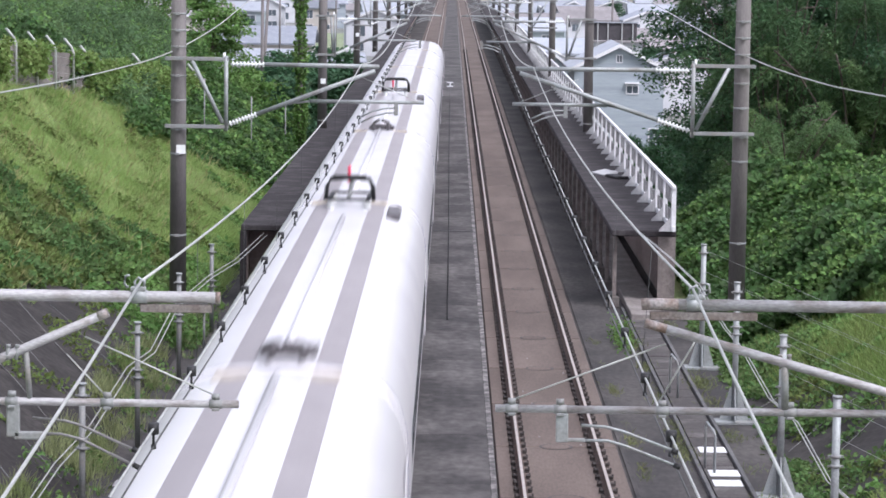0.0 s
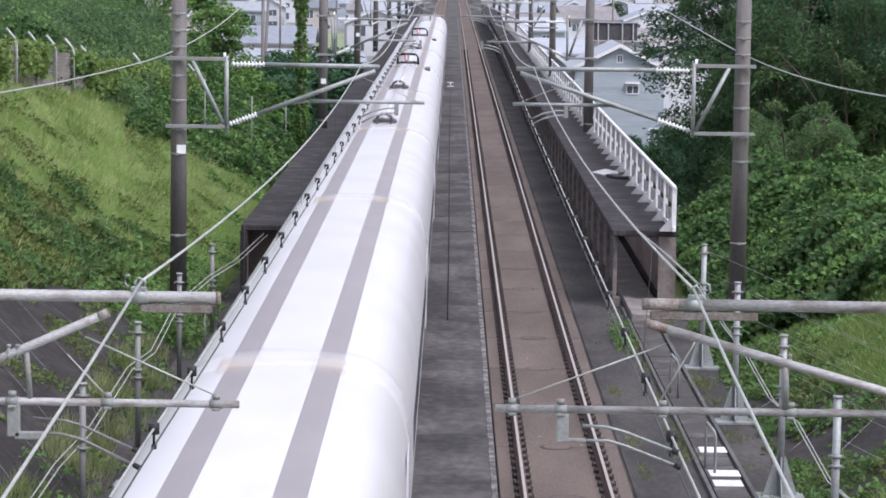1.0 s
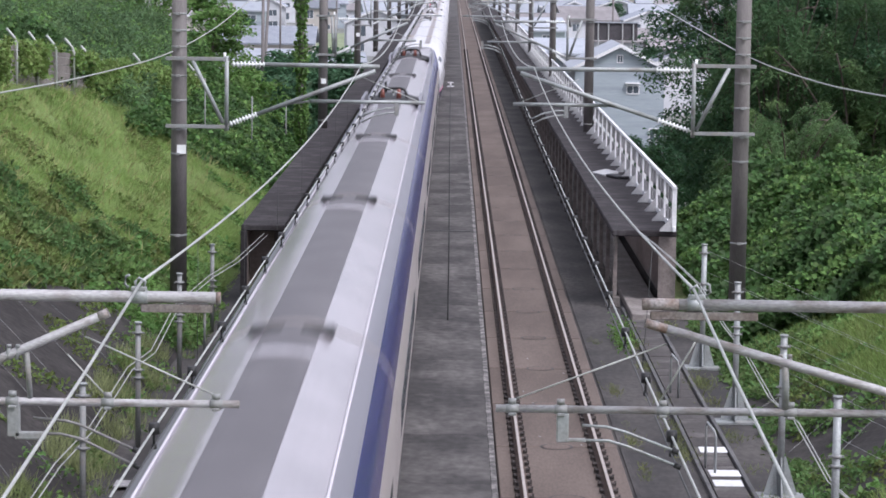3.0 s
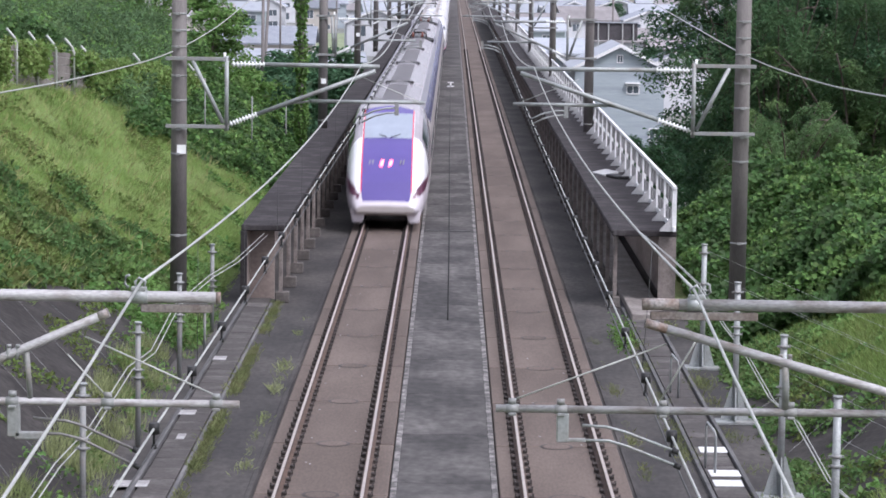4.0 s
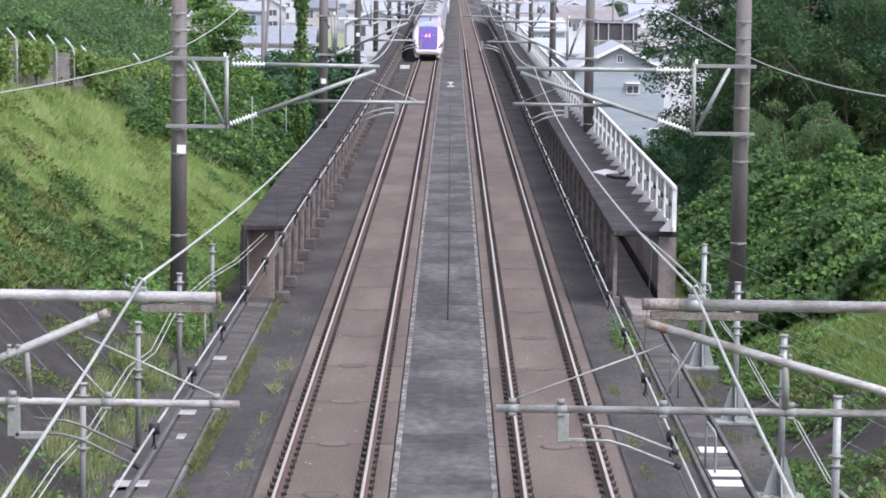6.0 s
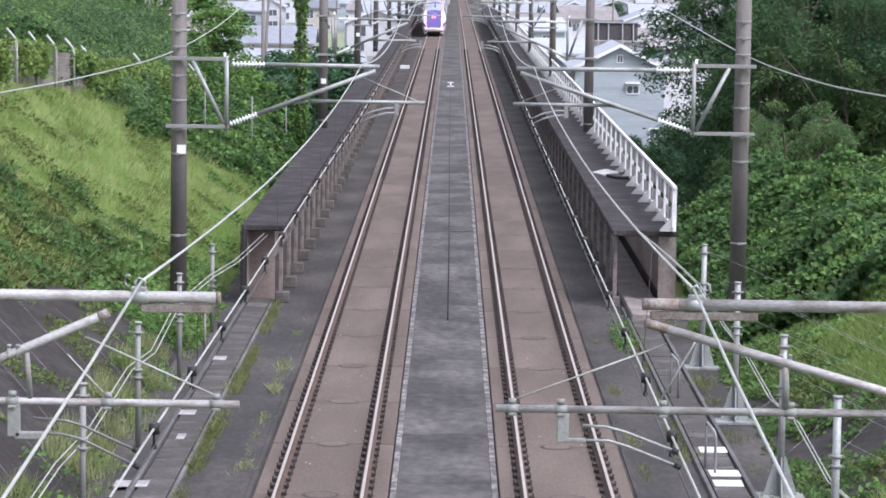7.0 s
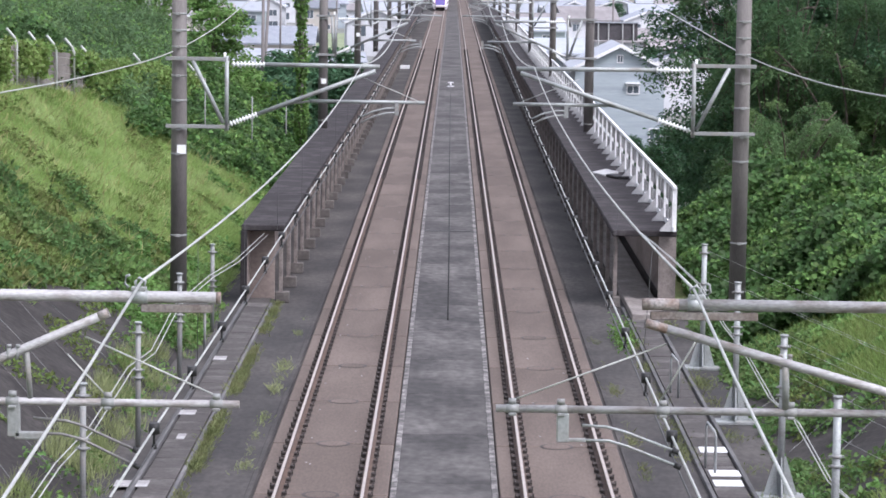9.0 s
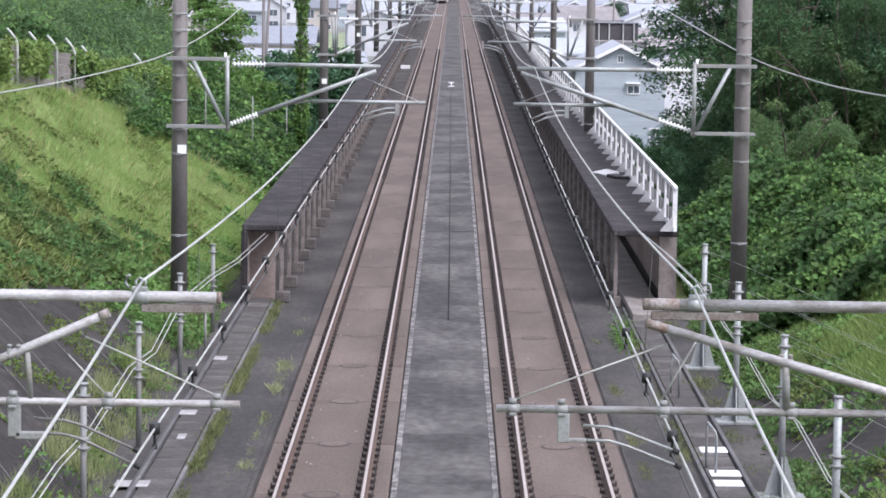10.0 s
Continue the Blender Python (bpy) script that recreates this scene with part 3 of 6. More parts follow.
    tube(bm, [P(xm - 0.05, 6.48), P(xm + 0.07, 6.48)], 0.053, 16)
    box(bm, a + 0.02, b - 0.02, y - 0.03, y + 0.03, 6.525, 6.56, 0, 0.006)
    tube(bm, [P(xm + 0.10, 6.55), P(xm + 0.13, 6.58), P(xm + 0.12, 6.64), P(xm + 0.09, 6.65)], 0.012, 6)
    tube(bm, [P(xm - 0.02, 6.55), P(xm - 0.03, 6.60), P(xm + 0.02, 6.63), P(xm + 0.05, 6.60), P(xm + 0.04, 6.55)], 0.012, 6)
    part("saddle", bm, GALV, c)
    # clamp where the hanger grips the brace
    bm = bmesh.new()
    hx, hz = (3.36, 6.03) if s < 0 else (2.66, 6.04)
    for dx in (-0.035, 0.035):
        tube(bm, [P(hx + dx, hz + (0.05 if s < 0 else 0.045), -0.07), P(hx + dx + 0.012, hz - (0.05 if s < 0 else 0.045), -0.07)], 0.016, 8)
        tube(bm, [P(hx + dx, hz + 0.045, -0.07), P(hx + dx, hz + 0.07, -0.07)], 0.02, 6)
    part("brace_clamp", bm, GALV_DULL, c)


TUBE = shader("weathered_tube", (0.36, 0.355, 0.36), 0.6, 0.2, spread=0.2, scale=7, grain=45, second=(0.20, 0.175, 0.16), second_at=0.58, width=0.12, stretch=(0.5, 1, 1.5))
RUST_END = shader("rust_flaked_zinc", (0.31, 0.285, 0.275), 0.8, 0.1, spread=0.3, scale=9, grain=50, second=(0.18, 0.125, 0.10), second_at=0.52)
ARM = shader("dull_steady_arm", (0.17, 0.165, 0.16), 0.6, 0.3, spread=0.15, scale=5, grain=40)
build_near_cantilever(-1)
build_near_cantilever(1)


def build_line(s):
    """Messenger, auxiliary and contact wires of one track with their droppers."""
    ln = thing("overhead_line", "sagging messenger wire with contact wire and black droppers", "overhead line", "overhead lines")
    ms = {0: (2.37, 6.60), 1: (2.16, 6.53), 2: (2.15, 6.52)} if s < 0 else {0: (1.94, 6.60), 1: (2.03, 6.52), 2: (2.1, 6.52)}
    ax = {0: 2.37, 1: 2.18} if s < 0 else {0: 1.87, 1: 1.96}
    sup = [(-24.0, ms[0][0], 6.6)] + [(y, *ms.get(i, (2.15, 6.52))) for i, y in enumerate(POLES)]
    for k, (a, b) in enumerate(zip(sup, sup[1:])):
        drop = (0.80, 0.38)[min(k, 1)] if k < 2 else 0.45
        rod("messenger_wire", sag((s * a[1], a[0], a[2]), (s * b[1], b[0], b[2]), drop), 0.0125 if k < 2 else 0.018, WIRE, ln, seg=6)
    path = [(s * ax[0], -24)] + [(s * ax.get(i, 2.15), y) for i, y in enumerate(POLES)]
    rod("auxiliary_wire", [(x, y, 5.28) for x, y in path], 0.011, WIRE, ln, seg=6)
    rod("contact_wire", [(x, y, 5.13) for x, y in path], 0.009, WIRE_DARK, ln, seg=6)
    bm = bmesh.new()
    tube(bm, [(0, 0, 5.235), (0, 0, 5.325)], 0.046, 10)
    tube(bm, [(0, 0, 5.11), (0, 0, 5.26)], 0.012, 6)
    tube(bm, [(0, 0, 5.11), (0, 0, 5.15)], 0.022, 8)
    me = shared("dropper", bm, BLACK)
    y = 15.7
    while y < 200:
        for (xa, ya), (xb, yb) in zip(path, path[1:]):
            if ya <= y < yb:
                place("dropper", me, ln, xa + (xb - xa) * (y - ya) / (yb - ya), y)
        y += 3.1
    # thin hangers between messenger and auxiliary
    for y in (25.5, 31.0, 36.5, 42.0, 47.5, 53.0, 58.5):
        t = (y - 21) / 45
        xm = ms[0][0] + (ms[1][0] - ms[0][0]) * t
        xa = ax[0] + (ax[1] - ax[0]) * t
        zm = 6.60 - 0.07 * t - 4 * 0.38 * t * (1 - t)
        rod("hanger_wire", [(s * xm, y, zm), (s * xa, y, 5.28)], 0.003, WIRE_DARK, ln, seg=4)


build_line(-1)
build_line(1)


def build_feeders():
    for name, pts in (("feeder_cable", [(-6.95, -10, 8.3), (-6.95, 20, 7.55), (-6.92, 41.6, 6.98), (-6.85, 55, 6.78), (-6.75, 65.7, 6.78), (-6.72, 78, 7.08), (-6.7, 90, 7.62), (-6.4, 115, 8.9)]),
                      ("feeder_cable", [(7.3, -10, 8.3), (7.3, 20, 7.6), (7.3, 45, 6.95), (7.25, 55, 6.80), (7.2, 65.7, 6.86), (7.0, 78, 7.25), (6.7, 92, 7.8), (6.3, 115, 8.9)])):
        f = thing(name, "pale sagging feeder cable tied to the poles", "cable", "feeder cables")
        fine = []
        for a, b, c, d in zip([pts[0]] + pts, pts, pts[1:], pts[2:] + [pts[-1]]):
            a, b, c, d = map(Vector, (a, b, c, d))
            for k in range(6):
                t = k / 6
                fine.append(0.5 * (2 * b + (c - a) * t + (2 * a - 5 * b + 4 * c - d) * t * t + (3 * b - a - 3 * c + d) * t ** 3))
        rod("cable", fine + [Vector(pts[-1])], 0.014, WIRE, f, seg=6)


build_feeders()


def build_stanchion(x, y, top, gusset):
    st = thing("cable_post", "galvanised steel post with clamps beside the track", "post", "cable posts", at=pose(x, y, -0.3))
    rod("shaft", [(0, 0, 0), (0, 0, top + 0.3)], 0.062 if gusset else 0.052, GALV if gusset else GALV_DULL, st, seg=14)
    for z in (top + 0.12, top - 0.6, top - 0.75):
        bm = bmesh.new()
        tube(bm, [(0, 0, z - 0.02), (0, 0, z + 0.02)], 0.085, 14)
        box(bm, -0.12, 0.12, -0.015, 0.015, z - 0.015, z + 0.015)
        part("clamp", bm, GALV_DULL, st)
    bm = bmesh.new()
    tube(bm, [(0, 0, top + 0.3), (0, 0, top + 0.33)], 0.076, 14)
    part("cap", bm, GALV, st)
    if gusset:
        bm = bmesh.new()
        box(bm, -0.42, 0.42, -0.25, 0.25, 0.0, 0.07, 0, 0.01)
        for a in (0, 90, 180, 270):
            m = Matrix.Rotation(radians(a), 4, "Z")
            vs = [bm.verts.new(m @ Vector(p)) for p in ((0.05, -0.012, 0.07), (0.30, -0.012, 0.07), (0.09, -0.012, 0.75), (0.05, -0.012, 0.75))]
            ws = [bm.verts.new(v.co + m @ Vector((0, 0.024, 0))) for v in vs]
            bm.faces.new(vs), bm.faces.new(ws[::-1])
            for i in range(4):
                bm.faces.new((vs[i], ws[i], ws[(i + 1) % 4], vs[(i + 1) % 4]))
        part("base", bm, GALV, st, "base plate with triangular fins")


for y in (62.5, 55.1, 47.3, 40.6):
    build_stanchion(5.95, y, 2.6, True)
for y, top in ((67.5, 1.9), (59.3, 2.12), (51.4, 2.1), (43.6, 2.15)):
    build_stanchion(-5.9, y, top, False)


def build_cables():
    """Cables strung from post to post down both sides."""
    sets = (("strung_cable", [(-5.0, 73.3, 1.62), (-5.45, 69, 1.36), (-5.85, 66, 1.3), (-6.0, 59.3, 1.45), (-6.05, 55, 1.05), (-6.1, 51.4, 1.25), (-6.25, 47, 0.85), (-6.35, 43.5, 0.85), (-6.5, 39, 0.5)]),
            ("strung_cable", [(5.0, 71, 2.05), (5.4, 66, 1.95), (5.75, 62.4, 1.75), (5.98, 58, 1.30), (6.05, 55, 1.25), (6.1, 50.5, 0.98), (6.15, 47.2, 1.12), (6.25, 43.5, 0.75), (6.3, 40.5, 0.92), (6.4, 37, 0.6)]))
    for name, pts in sets:
        c = thing(name, "pair of grey cables strung along the trackside posts", "cable", "strung cables")
        for d in (0, 0.09):
            rod("cable", [Vector(p) + Vector((d, 0, -d * 0.5)) for p in pts], 0.012, WIRE, c, seg=6)
    # thin guy wires from posts up the slopes
    for x, y, top in ((5.95, 62.5, 2.5), (5.95, 55.1, 2.5), (5.95, 47.3, 2.5), (5.95, 40.6, 2.5)):
        g = thing("guy_wire", "thin steel guy wires running from a post to the slope", "wire", "guy wires")
        for d in (0, -0.5):
            rod("wire", [(x, y, top + d), (x + 3.4, y - 6.2, top - 1.0 + d)], 0.0035, WIRE, g, seg=5)


build_cables()


def build_hoop(x, y):
    h = thing("hoop_rail", "bent steel hoop handrail on the cable walk", "handrail", "hoop rails")
    rod("hoop", [(x, y, -0.25), (x, y, 0.55), (x + 0.02, y - 0.02, 0.62), (x + 0.1, y - 0.6, 0.55), (x + 0.12, y - 0.62, 0.45), (x + 0.12, y - 0.62, -0.25)], 0.025, GALV, h)


build_hoop(4.86, 49.8)
build_hoop(4.9, 58.5)
# a small equipment box on the far side
bx = thing("trackside_box", "low grey trackside equipment box on a stand", "equipment box", at=pose(-6.05, 64.0, -0.3))
bm = bmesh.new()
box(bm, -0.35, 0.35, -0.2, 0.2, 1.0, 1.35, 0, 0.02)
part("case", bm, GALV_DULL, bx)
for x in (-0.28, 0.28):
    rod("leg", [(x, 0, 0), (x, 0, 1.0)], 0.03, GALV_DULL, bx)

# ---- trains ----
LEAD_HALF = [(1.50, 0.42), (1.60, 0.80), (1.67, 1.25), (1.69, 1.45), (1.69, 2.0), (1.68, 2.45), (1.64, 2.80), (1.54, 3.15), (1.36, 3.40), (1.10, 3.56), (0.77, 3.645), (0.42, 3.68), (0.0, 3.70)]
TAIL_HALF = [(1.32, 0.42), (1.42, 0.80), (1.46, 1.25), (1.475, 1.6), (1.47, 2.1), (1.455, 2.7), (1.42, 3.0), (1.34, 3.28), (1.20, 3.48), (0.96, 3.68), (0.40, 3.91), (0.25, 3.945), (0.0, 3.96)]


def ring_of(half_pts):
    return [(x, z) for x, z in half_pts] + [(-x, z) for x, z in half_pts[-2::-1]]


def loft(bm, rings, pick, close=True):
    """rings: (y, [(x, z)...]) from the tail forward; pick(j, i): the material of the face ahead of ring j at place i."""
    rows = [[bm.verts.new((x, y, z)) for x, z in pts] for y, pts in rings]
    n = len(rows[0])
    for j in range(len(rows) - 1):
        for i in range(n - 1):
            f = bm.faces.new((rows[j][i], rows[j + 1][i], rows[j + 1][i + 1], rows[j][i + 1]))
            f.material_index, f.smooth = pick(j, min(i, n - 2 - i)), True
        if close:
            bm.faces.new((rows[j][-1], rows[j + 1][-1], rows[j + 1][0], rows[j][0])).material_index = 0
    if close:
        bm.faces.new([bm.verts.new(v.co) for v in rows[0]]), bm.faces.new([bm.verts.new(v.co) for v in rows[-1][::-1]])
    return rows


def nose_rings(half_pts, length, profile):
    """Rings of a nose at y = 0 that swells to the full section; profile: rows of (y, width share, height share)."""
    full_z0 = half_pts[0][1]
    top = half_pts[-1][1]
    rings = []
    for y, w, h in profile:
        pts = []
        for x, z in half_pts:
            pts.append((x * w, full_z0 + (z - full_z0) * h))
        rings.append((y, ring_of(pts)))
    return rings


def mirrored_windows(car, y0, y1, x, z0, z1, step_y, name="window"):
    bm = bmesh.new()
    box(bm, -0.012, 0.012, -0.35, 0.35, z0, z1, 0, 0.01)
    me = shared(name, bm, GLASS_DARK)
    y = y0 + step_y / 2
    while y < y1:
        for s in (-1, 1):
            place(name, me, car, s * x, y)
        y += step_y


def bogies(car, y0, y1, half):
    for y in (y0 + 3.4, y1 - 3.4):
        bm = bmesh.new()
        box(bm, -half * 0.85, half * 0.85, y - 1.7, y + 1.7, 0.30, 0.75, 0, 0.05)
        for dy in (-1.25, 1.25):
            for s in (-1, 1):
                tube(bm, [(s * 0.68, y + dy, 0.43), (s * 0.82, y + dy, 0.43)], 0.43, 20)
            tube(bm, [(-0.7, y + dy, 0.43), (0.7, y + dy, 0.43)], 0.08, 8)
        part("bogie", bm, SKIRT, car)


def bellows(train, y, half_pts, k, mat):
    bm = bmesh.new()
    ring = ring_of([(x * k, 0.6 + (z - 0.6) * k) for x, z in half_pts])
    loft(bm, [(y - 0.32, ring), (y + 0.32, ring)], lambda j, i: 0)
    part("gangway_bellows", bm, mat, train)


def pantograph(train, y, z, folded=True):
    p = tagged(new("pantograph"), "folded black pantograph with curved horns")
    p.parent = train
    p.location = (0, y, z)
    bm = bmesh.new()
    for s in (-1, 1):
        box(bm, s * 0.42 - 0.04, s * 0.42 + 0.04, -0.9, 0.9, 0.16, 0.22)
    for yy in (-0.85, 0.85):
        box(bm, -0.46, 0.46, yy - 0.04, yy + 0.04, 0.16, 0.22)
    part("base_frame", bm, BLACK, p)
    for x in (-0.4, 0.4):
        for yy in (-0.8, 0.8):
            bm = bmesh.new()
            for k in range(3):
                tube(bm, [(x, yy, -0.04 + 0.07 * k), (x, yy, 0.02 + 0.07 * k)], 0.09, 10, 0, 0.06)
            part("insulator", bm, PORCELAIN, p)
    rod("lower_arm", [(0, -0.7, 0.25), (0, 0.95, 0.42)], 0.05, GALV_DULL, p)
    rod("upper_arm", [(0, 0.95, 0.42), (0, -0.35, 0.58)], 0.035, GALV_DULL, p)
    bm = bmesh.new()
    tube(bm, [(-0.52, -0.4, 0.12), (-0.50, -0.4, 0.45), (-0.42, -0.4, 0.60), (0, -0.4, 0.63), (0.42, -0.4, 0.60), (0.50, -0.4, 0.45), (0.52, -0.4, 0.12)], 0.05, 8)
    box(bm, -0.36, 0.36, -0.5, -0.3, 0.62, 0.68)
    part("head", bm, BLACK, p)


def build_lead():
    tr = thing("white_express_train", "white high-speed train with two grey roof bands", "train")
    n, L = 10, 25.1
    mats = [VIOLET_BLUE, BODY_WHITE, ROOF_GREY, PINK]

    def pick(j, i):
        if i < 2:
            return 0
        if i == 2:
            return 3
        return 2 if i == 10 else 1
    full = ring_of(LEAD_HALF)
    prof = [(0.0, 0.42, 0.18), (0.25, 0.56, 0.26), (0.9, 0.70, 0.40), (1.9, 0.82, 0.55), (3.2, 0.91, 0.66), (4.6, 0.965, 0.755), (5.9, 0.99, 0.84), (7.3, 1.0, 0.945), (8.5, 1.0, 1.0)]
    for k in range(n):
        y0, y1 = k * L + (0.22 if k else 0.12), (k + 1) * L - (0.22 if k < n - 1 else 0.12)
        bm = bmesh.new()
        if k == 0:
            rings = nose_rings(LEAD_HALF, 9.2, prof) + [(y1, full)]
            loft(bm, rings, lambda j, i: (1 if j < len(prof) - 1 and i == 10 else pick(j, i)))
        elif k == n - 1:
            rings = [(y0, full)] + [(n * L - y, r) for y, r in reversed(nose_rings(LEAD_HALF, 9.2, prof))]
            loft(bm, rings, lambda j, i: (1 if j > 0 and i == 10 else pick(j, i)))
        else:
            loft(bm, [(y0, full), (y1, full)], pick)
        car = part("car_body", bm, mats, tr)
        mirrored_windows(car, y0 + (10 if k == 0 else 3), y1 - (10 if k == n - 1 else 3), 1.686, 1.75, 2.3, 1.04)
        bogies(car, y0, y1, 1.69)
        for s in (-1, 1):
            bm = bmesh.new()
            box(bm, -0.01, 0.01, y1 - 2.2, y1 - 1.4, 1.0, 2.75)
            part("door", bm, BODY_WHITE, car).location = (s * 1.69, 0, 0)
        # small steps beside the gangway
        for yy in (y1 - 0.4,):
            if 11 < yy < n * L - 11:
                for x in (-0.62, 0.62):
                    bm = bmesh.new()
                    box(bm, x - 0.26, x + 0.2, yy - 0.14, yy + 0.14, 3.58, 3.70, 0, 0.02)
                    part("roof_step", bm, TAN, car, "small tan roof step")
        if k:
            bellows(tr, k * L, LEAD_HALF, 0.997, BELLOWS)
    # windscreen of the coupled end: a patch that follows the nose
    rr = nose_rings(LEAD_HALF, 9.2, [(4.6, 0.965, 0.755), (5.2, 0.977, 0.794), (5.9, 0.99, 0.84), (6.3, 0.993, 0.87)])
    bm = bmesh.new()
    loft(bm, [(y, [(x * 1.01, z + 0.02) for x, z in pts[9:16]]) for y, pts in rr], lambda j, i: 0, close=False)
    part("windscreen", bm, GLASS_PALE, tr, "blue-grey curved windscreen", smooth=True)
    for s in (0, 1):
        bm = bmesh.new()
        sl = slice(7, 9) if s else slice(16, 18)
        loft(bm, [(y, [(x * 1.012, z + 0.012) for x, z in pts[sl]]) for y, pts in rr[1:]], lambda j, i: 0, close=False)
        part("side_window", bm, GLASS_DARK, tr)
    # roof cable, cable heads, folded pantographs and vents
    for a, b in ((78.5, 99.0), (101.8, 120.5), (127, 149.0), (151.5, 169)):
        rod("roof_cable", [(-0.02, a, 3.76), (-0.02, b, 3.76)], 0.06, BODY_WHITE, tr, seg=8)
    for y in (77.4, 101.0, 150.2):
        bm = bmesh.new()
        for x in (-0.22, 0.22):
            tube(bm, [(x, y, 3.68), (x, y - 0.3, 3.95), (x * 0.3, y - 0.9, 4.05)], 0.05, 8)
        tube(bm, [(-0.32, y + 0.2, 3.82), (0.32, y + 0.2, 3.82)], 0.06, 8)
        box(bm, -0.4, 0.4, y + 0.35, y + 0.9, 3.68, 3.80, 0, 0.02)
        part("cable_head", bm, ROOF_MID, tr)
    for y in (124.2, 172.5):
        pantograph(tr, y, 3.70)
        bm = bmesh.new()
        box(bm, 0.85, 1.13, y - 2.2, y - 0.2, 3.56, 3.70, 0, 0.03)
        part("roof_vent", bm, ROOF_MID, tr, "grey roof vent box")
        rod("aerial", [(-0.25, y + 6.0, 3.7), (-0.25, y + 5.9, 4.1)], 0.04, RED, tr, "red aerial")
    return tr


PINK = shader("pink_stripe_paint", (0.55, 0.10, 0.25), 0.3, spread=0.03, scale=1, grain=20, bump=0)
TAN = shader("tan_step_paint", (0.42, 0.37, 0.30), 0.8, spread=0.1, scale=4, grain=30)
BELLOWS = shader("pale_gangway_cover", (0.66, 0.635, 0.64), 0.8, spread=0.1, scale=4, grain=30)


def snub_ring(h, w, low, edge=0.84):
    """A ring of the purple nose: a flat middle of fixed width, round cheeks and straight sides; low: height of the lower lip."""
    hs = low + max(0.05, (h - low) * 0.45)
    half = [(w * 0.90, low), (w * 0.97, low + (hs - low) * 0.35), (w, low + (hs - low) * 0.7), (w, hs)]
    e = min(edge, w * 0.72)
    for k in range(1, 6):
        a = math.pi / 2 * k / 6
        half.append((e + 0.07 + (w - e - 0.07) * math.cos(a), hs + (h - 0.03 - hs) * math.sin(a) ** 1.0))
    half += [(e + 0.06, h - 0.02), (e, h - 0.01), (e * 0.5, h), (0.0, h + 0.01)]
    return half


